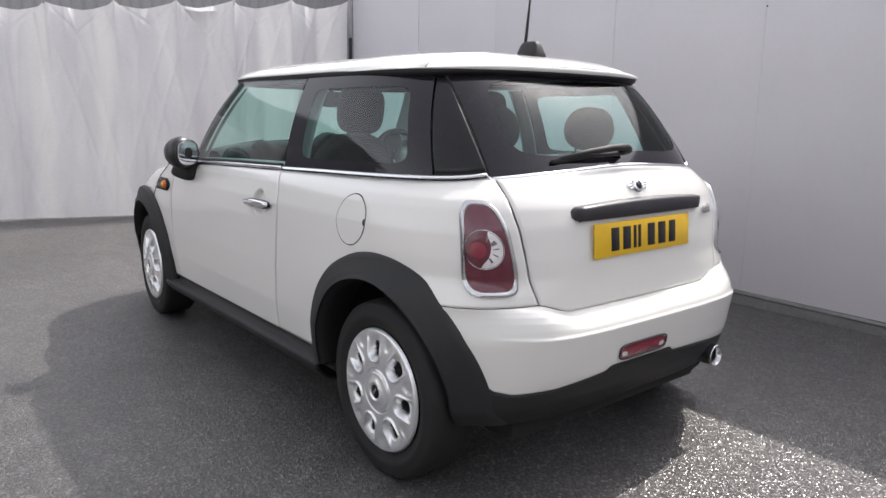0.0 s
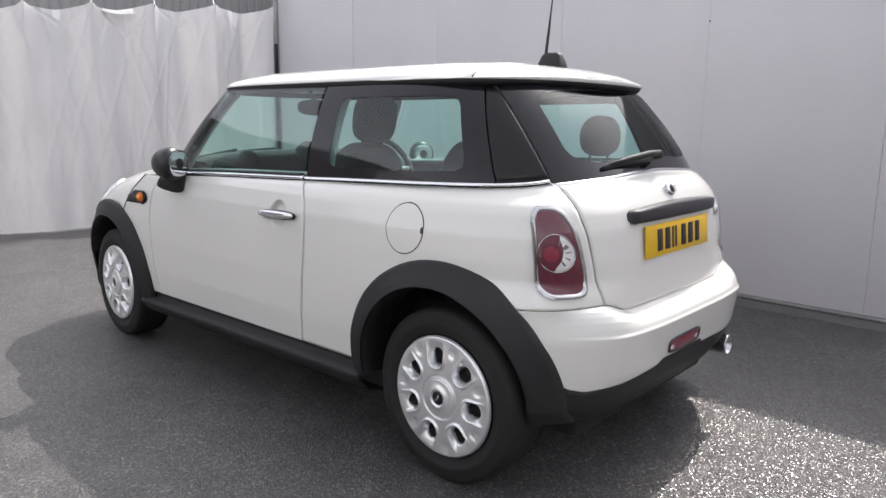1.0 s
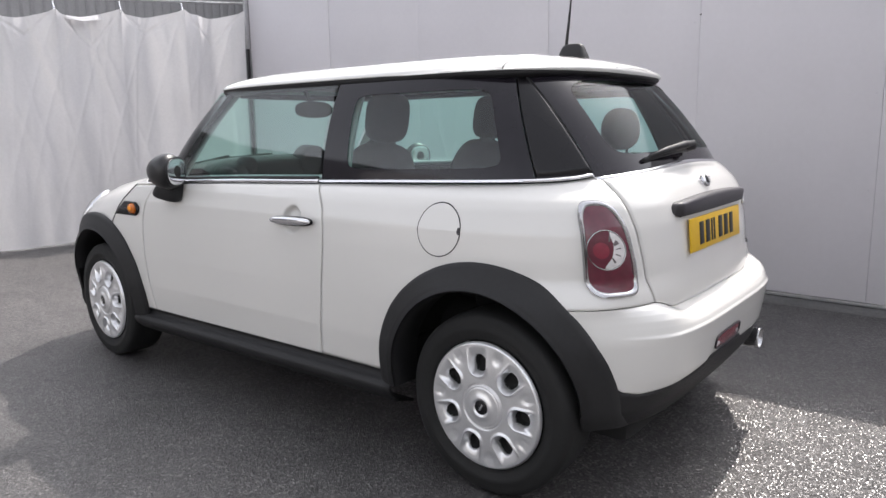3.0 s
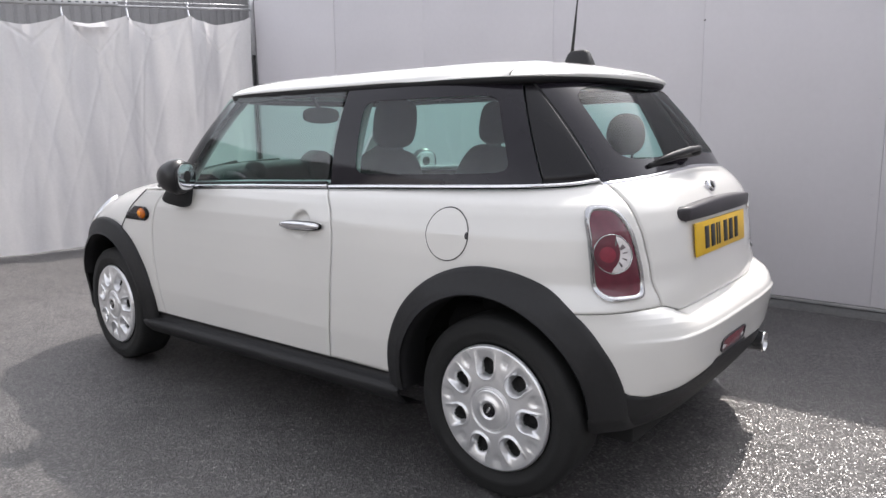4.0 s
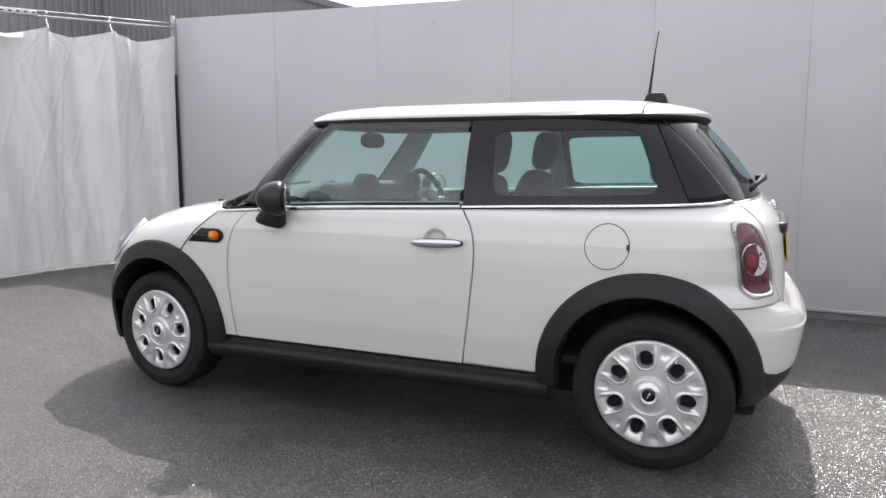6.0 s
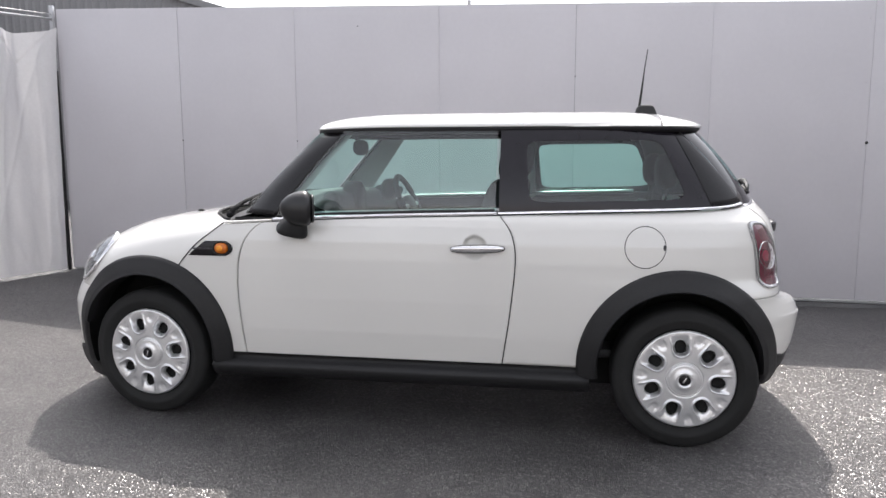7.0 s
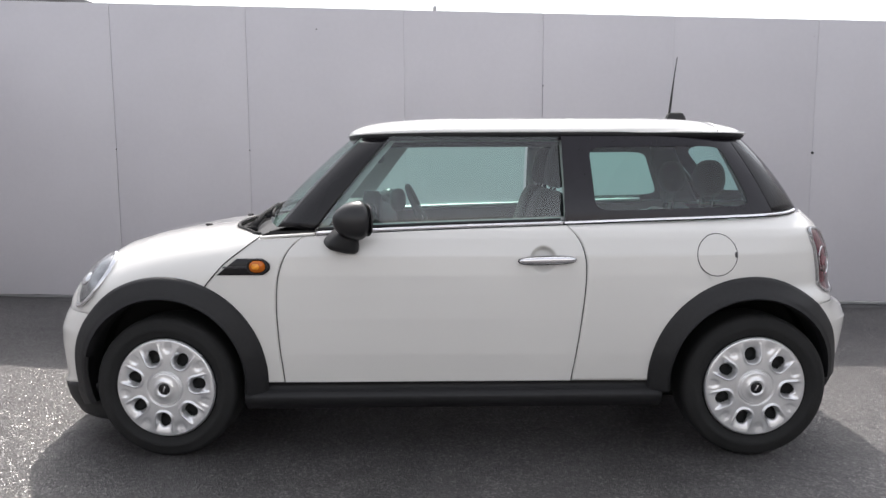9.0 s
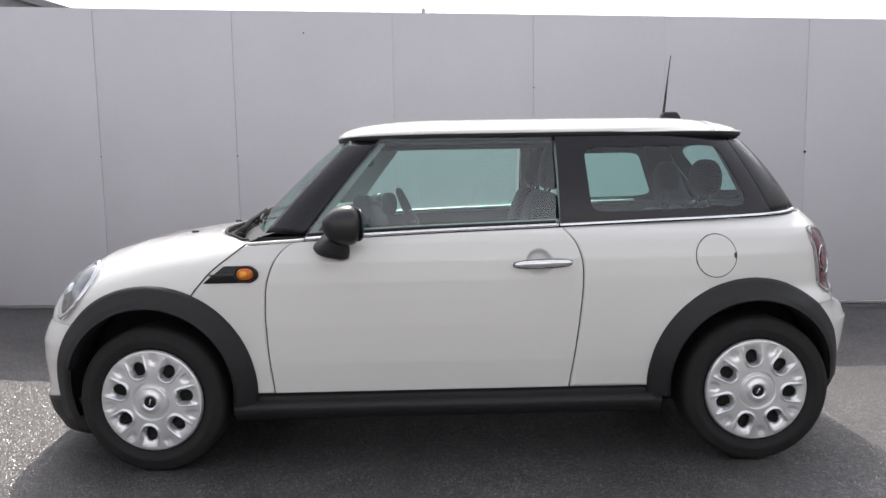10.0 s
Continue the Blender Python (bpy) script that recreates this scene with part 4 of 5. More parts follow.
part("spoiler_face", sheet("spoiler_face", spoiler_face, 90, 5, PAINT, 0, (0.4, 0, 1.38)), None, spoiler)
part("roof_edge", sheet("roof_edge", rail_band, 240, 4, PLASTIC, 0, (0.4, 0, 1.36)), None, car, "black strip under the roof edge")
part("headlining", sheet("headlining", lambda u, v: roof_point(RX0 + 0.06 + (RX1 - RX0 - 0.14) * u, (2 * v - 1) * 0.92) - Vector((0, 0, 0.022)), 24, 24, LINER, 0, (0.4, 0, 3)), None, car, "pale grey headlining")

# aerial
aerial = part("aerial", soft_block("aerial", (0.105, 0.058, 0.072), PLASTIC, 0.42, 14, 24, lambda v: Vector((v.x * (1 - 0.25 * (v.z / 0.036)), v.y * (1 - 0.45 * (v.z / 0.036)), v.z))), None, car, "black roof aerial with a thin rod")
aerial.location = (1.110, 0, 1.459)
part("rod", tube("rod", [(-0.032, 0, 0.02), (-0.022, 0, 0.11), (-0.012, 0, 0.21), (0.001, 0, 0.312)], [0.0065, 0.0055, 0.003, 0.0025], PLASTIC, 8), None, aerial)


# ---- wheels ----
def wheel_cover():
    """Silver cover with seven vents, seven dimples between them and a raised hub."""
    sides, rings = 7 * 84, 110
    R = 0.2115
    verts, faces, fm = [], [], []

    def vent_at(r, t):
        """How far out of a vent's hole, and of the whole pocket round it, a place lies: under 1 is inside."""
        da = (t - 0.5) / 7 * 2 * math.pi * r
        hole = (abs(r - 0.1385) / (0.0255 if r < 0.1385 else 0.0285)) ** 2.2 + (abs(da) / 0.0225) ** 2.4
        w = 0.0300 + 0.10 * max(0.0, r - 0.150)
        pocket = (abs(r - 0.142) / 0.0345 if r < 0.142 else 0.0) ** 2 + (abs(da) / w) ** 2
        return hole, pocket

    for i in range(rings + 1):
        r = R * (i / rings)
        for j in range(sides):
            a = 2 * math.pi * j / sides
            t = (j / sides * 7) % 1.0
            # gently domed face with a thin rolled edge
            y = -0.024 - 0.007 * (1 - (r / R) ** 2) + 0.010 * max(0.0, (r - 0.2035) / 0.008) ** 2
            # hub plateau in its groove, and the cone that holds the badge
            y += -0.004 / (1 + (r / 0.070) ** 40)
            y += 0.0080 * math.exp(-((r - 0.0745) / 0.0024) ** 2) + 0.003 * math.exp(-((r - 0.0655) / 0.0016) ** 2)
            y += -0.008 / (1 + (r / 0.041) ** 9)
            y += 0.006 / (1 + (r / 0.027) ** 24)
            hole, pocket = vent_at(r, t)
            # the pocket's floor climbs towards the rim
            out = min(1.0, max(0.0, (r - 0.146) / 0.050))
            y += (0.017 * (1 - out) ** 1.3) / (1 + pocket ** 6) + 0.026 / (1 + hole ** 7)
            # raised lip round the pocket's inner end
            y -= 0.0080 * math.exp(-((pocket - 1.45) / 0.36) ** 2) * max(0.0, 1 - max(0.0, r - 0.135) / 0.060)
            # shallow rounded flute between two vents
            db = (((t + 0.5) % 1.0) - 0.5) / 7 * 2 * math.pi * r
            m = (abs(r - 0.176) / 0.022 if r < 0.176 else 0.0) ** 2 + (abs(db) / 0.017) ** 2
            flute = max(0.0, 1 - max(0.0, (r - 0.176) / 0.026)) if r > 0.176 else 1.0
            y += 0.0050 * flute / (1 + m ** 3) if r > 0.1 else 0.0
            verts.append((r * math.cos(a), y, r * math.sin(a)))
    for i in range(rings):
        for j in range(sides):
            n = (j + 1) % sides
            faces.append((i * sides + j, i * sides + n, (i + 1) * sides + n, (i + 1) * sides + j))
            # the holes are blind: black faces paint in the dark of their depth
            hole, _ = vent_at(R * (i + 0.5) / rings, ((j + 0.5) / sides * 7) % 1.0)
            fm.append(1 if hole < 1.12 else 0)
    return mesh("wheel_cover", verts, faces, [SILVER, DARK], True, fm)


COVER = wheel_cover()
TYRE = lathe("tyre", [(0.200, 0.12), (0.235, 0.168), (0.285, 0.165), (0.300, 0.150), (0.3035, 0.12), (0.3035, 0.02), (0.300, -0.006), (0.290, -0.017), (0.278, -0.021), (0.262, -0.0225), (0.258, -0.0245), (0.246, -0.0245), (0.242, -0.022), (0.228, -0.017), (0.218, -0.012), (0.211, -0.004), (0.203, 0.012), (0.198, 0.05), (0.10, 0.055), (0.0, 0.055)], RUBBER, 96)
BADGE = lathe("badge", [(0.0, -0.0385), (0.0225, -0.0385), (0.0250, -0.037), (0.0260, -0.028)], GLOSSBLACK, 28)
BARMESH = box("badge_bar", (0.026, 0.002, 0.007), CHROME, 0.0015)
for x, yy, turn in ((-1.2365, -0.757, 18), (1.229, -0.762, 31), (-1.2365, 0.757, 30), (1.229, 0.762, 50)):
    wheel = part("wheel", TYRE, None, car, "black tyre with a silver seven-vent wheel cover")
    # the front wheels are turned a little
    steer = Matrix.Translation((0, -0.1 if yy > 0 else 0.1, 0)) if x < 0 else Matrix.Identity(4)
    base = Matrix.Translation((x, yy, 0.3035)) @ steer @ Matrix.Rotation(radians(-3 if x < 0 else 0), 4, "Z") @ steer.inverted() @ (Matrix.Rotation(math.pi, 4, "Z") if yy > 0 else Matrix.Identity(4)) @ Matrix.Rotation(radians(turn), 4, "Y")
    wheel.matrix_basis = base
    part("wheel_cover", COVER, None, wheel, "silver wheel cover")
    part("badge", BADGE, None, wheel, "black round centre badge")
    bar = part("badge_bar", BARMESH, None, wheel, "pale badge bar")
    bar.matrix_basis = Matrix.Translation((0, -0.0390, 0)) @ Matrix.Rotation(radians(90), 4, "Y")

def body_y(x, z):
    """Half width of the skin over a wheel well."""
    z = max(0.2, z)
    if x > 0:
        return wide(z) * tail_plan(x, z)
    return wide(z) * plan(x, 2.0, curve(min(z, 0.64), NOSE))


# inner body that closes the wheel wells and the floor
part("underbody", box("underbody", (3.25, 1.05, 0.16), DARK, 0.03), None, car, "black underbody").location = (-0.02, 0, 0.255)
for cx, cz, ro, ri in ARCHES:
    for sgn in (-1, 1):
        def well_point(u, v):
            x, z = cx + (ri + 0.03) * math.cos(math.pi * (1.04 * u - 0.02)), cz + (ri + 0.03) * math.sin(math.pi * (1.04 * u - 0.02))
            y = body_y(x, z) - 0.012
            return (x, sgn * (y + (min(y, 0.46) - y) * v), z)
        me = sheet("wheel_well", well_point, 36, 3, DARK, 0, (cx, 0, 2))
        part("wheel_well", me, None, car)
        part("well_back", sheet("well_back", lambda u, v: (cx + (2 * u - 1) * 0.37, sgn * 0.48, 0.18 + 0.56 * v), 2, 2, DARK, 0, (0, 0, 0)), None, car)

# inner skin behind the panel gaps
def skin_point(u, v):
    z = 0.30 + v * 0.66
    x = -0.80 + u * 2.25
    p = side(x, z)
    p.y += 0.032
    return p


both("inner_skin", sheet("inner_skin", skin_point, 40, 12, DARK, 0, keep=clear_arch(skin_point)), car)
part("inner_tail", sheet("inner_tail", lambda u, v: tail((2 * u - 1) * 0.62, 0.30 + 0.70 * v) - Vector((0.045, 0, 0)), 24, 10, DARK, 0), None, car)

# ---- details on the flank ----
for d, sgn in zip(doors, (-1, 1)):
    # handle in its round recess
    base = side(0.350, 0.845)
    handle = part("door_handle", soft_block("door_handle", (0.232, 0.026, 0.030), CHROME, 0.75, 14, 32), None, d, "chrome pull handle")
    handle.matrix_basis = Matrix.Translation((base.x, sgn * (-base.y + 0.022), 0.844)) @ Matrix.Rotation(radians(-1.5), 4, "Y")
    part("seal", soft_block("seal", (0.240, 0.016, 0.038), GLOSSBLACK, 0.72, 10, 28), None, handle, "black seal behind the handle").location = (0, -sgn * 0.012, -0.002)
    for dx in (-0.088, 0.088):
        foot = part("mount", soft_block("mount", (0.03, 0.03, 0.022), CHROME, 0.7, 8, 14), None, handle)
        foot.location = (dx, -sgn * 0.012, 0)

# fuel flap: a fine round line in the near quarter
FLAP = (1.052, 0.860, 0.084)


def flap_line(r0, r1, lift):
    return lambda u, v: side(FLAP[0] + (r0 + (r1 - r0) * u) * math.cos(2 * math.pi * v), FLAP[1] + (r0 + (r1 - r0) * u) * 1.03 * math.sin(2 * math.pi * v), lift)


flap = part("fuel_flap", sheet("fuel_flap", flap_line(0.0, FLAP[2] - 0.0022, 0.0016), 10, 72, PAINT, 0), None, car, "round white fuel flap")
part("flap_gap", sheet("flap_gap", flap_line(FLAP[2] - 0.003, FLAP[2] + 0.0012, 0.0008), 1, 72, DARK, 0), None, flap, "dark gap round the fuel flap")
part("finger_notch", sheet("finger_notch", lambda u, v: side(FLAP[0] + FLAP[2] - 0.006 + 0.006 * u * math.cos(2 * math.pi * v), FLAP[1] + 0.012 * u * math.sin(2 * math.pi * v), 0.0022), 3, 16, PIANO, 0), None, flap)


# side scuttle with its amber repeater
def scuttle_point(u, v):
    z0, z1 = 0.785, 0.853
    z = z0 + (z1 - z0) * v
    left = -1.005 + 0.085 * v
    right = -0.784 - 0.032 * abs(2 * v - 1) ** 2.6
    return side(left + (right - left) * u, z, 0.004 + 0.005 * (1 - (2 * v - 1) ** 2))


for me in both("side_grille", sheet("side_grille", scuttle_point, 24, 10, GLOSSBLACK, 0.012), car, "gloss black side trim with amber repeater"):
    s = -1 if me.data.name.startswith("side_grille") and me.data.vertices[0].co.y < 0 else 1
    lamp = part("side_repeater", soft_block("side_repeater", (0.066, 0.030, 0.050), AMBER, 0.85, 12, 28), None, me, "oval amber repeater lamp")
    lamp.location = (-0.836, s * (0.009 - side(-0.836, 0.82).y), 0.8205)
    core = part("bulb_lens", soft_block("bulb_lens", (0.034, 0.012, 0.026), AMBERCORE, 0.9, 8, 20), None, lamp, "brighter amber core")
    core.location = (-0.004, s * 0.0125, 0.001)
    ring = part("repeater_ring", tube("repeater_ring", [(0.040 * math.cos(a), 0, 0.031 * math.sin(a)) for a in np.linspace(0, 2 * math.pi, 36, endpoint=False)], 0.004, PLASTIC, 6, True), None, me)
    ring.location = (-0.836, s * (0.010 - side(-0.836, 0.82).y), 0.8205)
    bar = part("grille_bar", box("grille_bar", (0.105, 0.006, 0.008), PIANO, 0.002), None, me)
    bar.location = (-0.925, s * (0.010 - side(-0.925, 0.818).y), 0.818)


# mirrors
def mirror_unit(sgn):
    unit = part("wing_mirror", soft_block("wing_mirror", (0.168, 0.150, 0.158), MIRRORCASE, 0.95, 22, 40, lambda v: Vector((v.x * (1.25 if v.x < 0 else 0.55), v.y * (1 - 0.25 * max(0, -v.x) / 0.08), v.z * (1 - 0.1 * max(0, -v.x) / 0.08)))), None, car, "dark grey rounded wing mirror")
    unit.matrix_basis = Matrix.Translation((-0.415, sgn * 0.842, 1.012)) @ Matrix.Rotation(radians(sgn * -24), 4, "Z")
    part("mirror_glass", soft_block("mirror_glass", (0.008, 0.128, 0.116), CHROME, 0.75, 12, 28), None, unit, "silvered mirror glass").location = (0.040, 0, 0)
    part("rim", tube("rim", [(0.036, 0.068 * math.copysign(abs(math.cos(a)) ** 0.8, math.cos(a)), 0.061 * math.copysign(abs(math.sin(a)) ** 0.8, math.sin(a))) for a in np.linspace(0, 2 * math.pi, 40, endpoint=False)], 0.0045, MIRRORCASE, 8, True), None, unit)
    foot = part("foot", soft_block("foot", (0.125, 0.105, 0.095), PLASTIC, 0.60, 14, 26, lambda v: Vector((v.x * (1 - 6.5 * v.z) + 0.10 * v.z, v.y * (1 - 3.0 * v.z), v.z))), None, unit, "matt black mirror foot")
    foot.matrix_basis = Matrix.Translation((-0.044, -sgn * 0.062, -0.082)) @ Matrix.Rotation(radians(sgn * -14), 4, "X") @ Matrix.Rotation(radians(14), 4, "Y")


mirror_unit(-1)
mirror_unit(1)


# headlamps
for sgn in (-1, 1):
    lamp = part("headlamp", soft_block("headlamp", (0.120, 0.185, 0.275), LENS, 1.0, 20, 36), None, car, "oval clear headlamp with a chrome ring")
    lamp.matrix_basis = Matrix.Translation((-1.568, sgn * 0.622, 0.738)) @ Matrix.Rotation(radians(sgn * -36), 4, "Z") @ Matrix.Rotation(radians(36), 4, "Y")
    part("ring", tube("ring", [(-0.012, 0.096 * math.cos(a), 0.135 * math.sin(a)) for a in np.linspace(0, 2 * math.pi, 48, endpoint=False)], 0.011, CHROME, 8, True), None, lamp, "chrome headlamp ring")
    part("housing", soft_block("housing", (0.10, 0.18, 0.25), DARK, 0.8, 12, 24), None, lamp, "black lamp housing").location = (0.065, 0, 0)
    part("bowl", soft_block("bowl", (0.112, 0.174, 0.258), LAMPGREY, 1.0, 14, 28), None, lamp, "grey reflector bowl").location = (0.004, 0, 0)
    part("bulb_cap", soft_block("bulb_cap", (0.03, 0.07, 0.07), CHROME, 1.0, 10, 20), None, lamp, "bright lamp centre").location = (-0.046, 0, -0.02)


# ---- tail lamps ----
def quarter_at(y_s, z, lift=0.0):
    """A point on the rear corner, y_s metres along the outline from the tailgate's edge towards the side."""
    line = line_at(z)
    s = way_at_y(line, 0.50) + y_s - 0.020
    p, q = along(line, s), along(line, s + 0.01)
    d = (q - p).normalized()
    n = Vector((-d.y, d.x, 0))
    if n.x - n.y < 0:
        n = -n
    n = (n + Vector((0, 0, 0.7 * min(1.0, max(0.0, (z - 0.86) / 0.1))))).normalized()
    p.z = z
    return p + n * lift


def lamp_shape(k, grow=0.0):
    """The rounded outline of a tail lamp: way along the corner and height."""
    top, low = 0.953 + grow, 0.687 - grow
    c, s = math.cos(k), math.sin(k)
    e = 0.60 if s > 0 else 0.46
    h = (0.5 + 0.5 * math.copysign(abs(s) ** e, s))
    z = low + (top - low) * h
    mid = 0.149 + 0.018 * h
    half = (0.086 - 0.026 * h) + grow
    return mid + half * math.copysign(abs(c) ** e, c), z


def lamp_fill(shrink, lift, dome):
    def fn(u, v):
        a = 2 * math.pi * v
        s, z = lamp_shape(a, -shrink)
        s0, z0 = 0.158, 0.815
        return quarter_at(s0 + (s - s0) * u, z0 + (z - z0) * u, lift + dome * (1 - u ** 4))
    return fn


bez = [(0.0065, 0.000), (0.0058, 0.009), (0.001, 0.014), (-0.005, 0.013), (-0.0085, 0.008), (-0.010, 0.002)]


def bezel_point(u, v):
    g, lift = bez[round(v * 5)]
    s, z = lamp_shape(2 * math.pi * u, g)
    return quarter_at(s, z, lift)


def disc_point(r, lift, dome, ds=0.0, dz=0.0):
    return lambda u, v: quarter_at(0.166 + ds + r * (0.03 + 0.97 * u) * math.cos(2 * math.pi * v), 0.820 + dz + r * (0.03 + 0.97 * u) * math.sin(2 * math.pi * v), lift + dome * (1 - u ** 2))


def ring_point(r, w, lift):
    return lambda u, v: quarter_at(0.166 + (r + w * (v - 0.5)) * math.cos(2 * math.pi * u), 0.820 + (r + w * (v - 0.5)) * math.sin(2 * math.pi * u), lift + 0.004 * math.sin(math.pi * v))


def tail_lamp_parts():
    return (("bezel", sheet("bezel", bezel_point, 90, 5, SATIN, 0), "chrome lamp surround"),
            ("lens", sheet("lens", lamp_fill(0.008, 0.0085, 0.006), 12, 72, RED, 0), "dark red lens"),
            ("inner_lens", sheet("inner_lens", disc_point(0.058, 0.0125, 0.004), 8, 48, RED, 0), "round dark red inner lens"),
            ("clear_disc", sheet("clear_disc", lambda u, v: crescent(u, v), 40, 6, CLEARDISC, 0), "clear crescent of the round lamp"),
            ("disc_ring", sheet("disc_ring", ring_point(0.0575, 0.0034, 0.0135), 60, 4, SATIN, 0), "bright ring"),
            ("stop_lamp", sheet("stop_lamp", disc_point(0.024, 0.0165, 0.001, 0.017), 6, 36, BRIGHTRED, 0), "round red stop lamp"),
            ("stop_ring", sheet("stop_ring", lambda u, v: quarter_at(0.183 + (0.0265 + 0.004 * (v - 0.5)) * math.cos(2 * math.pi * u), 0.820 + (0.0265 + 0.004 * (v - 0.5)) * math.sin(2 * math.pi * u), 0.0172), 40, 3, RED, 0), "dark red ring"))


def crescent(u, v):
    """The open side of the round lamp, between the stop lamp and the ring."""
    t = -1.75 + 3.05 * u
    k = math.sin(math.pi * u) ** 0.5
    r = 0.055 - (0.004 + 0.032 * k) * (1 - v)
    return quarter_at(0.166 - r * math.cos(t), 0.820 + r * math.sin(t), 0.0162 - 0.0015 * v)


FACETDARK = material("lamp_facet", (0.22, 0.19, 0.20), 0.2, metal=0.6, coat=0.6, vary=0.2, scale=60)
CLEARDISC = material("frosted_lamp", (0.82, 0.79, 0.79), 0.14, metal=0.3, coat=0.5, vary=0.15, scale=45)
def facet_strip(a, w):
    """A narrow radial rib on the open side of the clear disc."""
    def fn(u, v):
        r, t = 0.026 + 0.027 * u, a + w * (v - 0.5)
        return quarter_at(0.166 - r * math.cos(t), 0.820 + r * math.sin(t), 0.0172 - 0.003 * u)
    return fn


FACETS = [sheet("facet", facet_strip(a, w), 4, 2, FACETDARK, 0) for a, w in ((-1.05, 0.16), (-0.45, 0.10), (0.10, 0.10), (0.62, 0.34), (1.25, 0.14))]
near_lamp = new("tail_lamp")
near_lamp.parent = car
far_lamp = new("tail_lamp")
far_lamp.parent = car
for ob in (near_lamp, far_lamp):
    tagged(ob, "red tail lamp with a round clear disc and chrome surround")
for name_, me, lab in tail_lamp_parts():
    part(name_, me, None, near_lamp, lab)
    part(name_, mirrored(me), None, far_lamp, lab)
for me in FACETS:
    part("facet", me, None, near_lamp, "dark rib in the clear disc")
    part("facet", mirrored(me), None, far_lamp, "dark rib in the clear disc")


# ---- tailgate details ----
def gate_strip(u, v):
    q = 2 * u - 1
    y = q * 0.350
    z0, z1 = 0.893, 0.950 - 0.014 * q * q
    rows = ((0.0, 0.0), (0.0, 0.012), (0.04, 0.017), (0.80, 0.030), (0.95, 0.028), (1.0, 0.0))
    k, lift = rows[round(v * 5)]
    end = max(0.0, (abs(q) - 0.93) / 0.07)
    k = 0.5 + (k - 0.5) * (1 - 0.55 * end ** 2)
    p = tail(y, z0 + (z1 - z0) * k)
    return p + Vector((lift * min(1, (1 - abs(q)) * 14), 0, 0))


part("grip_strip", sheet("grip_strip", gate_strip, 60, 5, PIANO, 0.004), None, gate, "dark grip strip over the number plate")
plate_at = Matrix.Translation((1.688, -0.012, 0.824)) @ Matrix.Rotation(radians(-5), 4, "Y")
plate = part("number_plate", box("number_plate", (0.006, 0.522, 0.112), YELLOW, 0.002), None, gate, "yellow number plate with dark bars")
plate.matrix_basis = plate_at
for y, w in ((-0.158, 0.040), (-0.097, 0.040), (-0.054, 0.015), (-0.029, 0.015), (0.036, 0.040), (0.097, 0.042), (0.158, 0.038)):
    part("plate_bar", box("plate_bar", (0.003, w, 0.076), INK, 0.001), None, plate).location = (0.0032, y, 0.0)
# winged badge as plain shapes
badge = part("badge", lathe("badge", [(0.0, 0.012), (0.020, 0.011), (0.024, 0.008), (0.025, 0.0)], CHROME, 28, "x"), None, gate, "small chrome winged badge")
badge.matrix_basis = Matrix.Translation(tail(0, 0.984)) @ Matrix.Rotation(radians(-28), 4, "Y")
part("disc", lathe("disc", [(0.0, 0.0135), (0.014, 0.0132), (0.015, 0.011)], GLOSSBLACK, 24, "x"), None, badge)
for s in (-1, 1):
    for k in range(3):
        w = part("wing", box("wing", (0.006, 0.034 - 0.006 * k, 0.006), CHROME, 0.002), None, badge)
        w.location = (0.004, s * (0.039 - 0.003 * k), 0.009 - 0.009 * k)
for k, (y, z) in enumerate(((0.382, 0.880), (0.404, 0.878), (0.426, 0.882), (0.446, 0.878))):
    s = part("model_mark", box("model_mark", (0.004, 0.017, 0.030 if k != 2 else 0.036), CHROME, 0.0015), None, gate, "small chrome mark")
    s.matrix_basis = Matrix.Translation(tail(y, z) + Vector((0.003, 0, 0))) @ Matrix.Rotation(radians(-10), 4, "Y") @ Matrix.Rotation(radians(22), 4, "Z")
# rear wiper
wiper = part("rear_wiper", tube("rear_wiper", [Vector((1.552, -0.30, 1.078)), Vector((1.572, -0.20, 1.098)), Vector((1.588, -0.08, 1.112)), Vector((1.592, 0.0, 1.116))], [0.006, 0.011, 0.013, 0.010], PLASTIC, 8), None, gate, "black rear wiper")
part("blade", tube("blade", [Vector((1.548, -0.33, 1.070)), Vector((1.565, -0.15, 1.088)), Vector((1.568, 0.02, 1.092))], 0.008, PLASTIC, 6), None, wiper)
part("pivot", soft_block("pivot", (0.05, 0.045, 0.035), PLASTIC, 0.8, 10, 16), None, wiper).location = (1.575, 0.005, 1.105)

# ---- bumper details ----
fog = part("fog_lamp", sheet("fog_lamp", lambda u, v: tail(-0.088 + 0.118 * math.copysign(abs(math.cos(2 * math.pi * v)) ** 0.4, math.cos(2 * math.pi * v)) * u, 0.466 + 0.022 * math.copysign(abs(math.sin(2 * math.pi * v)) ** 0.4, math.sin(2 * math.pi * v)) * u, BUMP) + Vector((0.004 + 0.004 * (1 - u), 0, 0)), 8, 48, BRIGHTRED, 0), None, rear_bumper, "red rear lamp strip in the bumper")
part("surround", tube("surround", [tail(-0.088 + 0.124 * math.copysign(abs(math.cos(a)) ** 0.4, math.cos(a)), 0.466 + 0.026 * math.copysign(abs(math.sin(a)) ** 0.4, math.sin(a)), BUMP) + Vector((0.004, 0, 0)) for a in np.linspace(0, 2 * math.pi, 60, endpoint=False)], 0.0035, PIANO, 6, True), None, fog, "dark surround")
for y0 in (-0.185, 0.01):
    part("clear_end", soft_block("clear_end", (0.010, 0.034, 0.032), CLEARDISC, 0.6, 8, 16), None, fog, "clear lamp end").location = tail(y0, 0.466, BUMP)
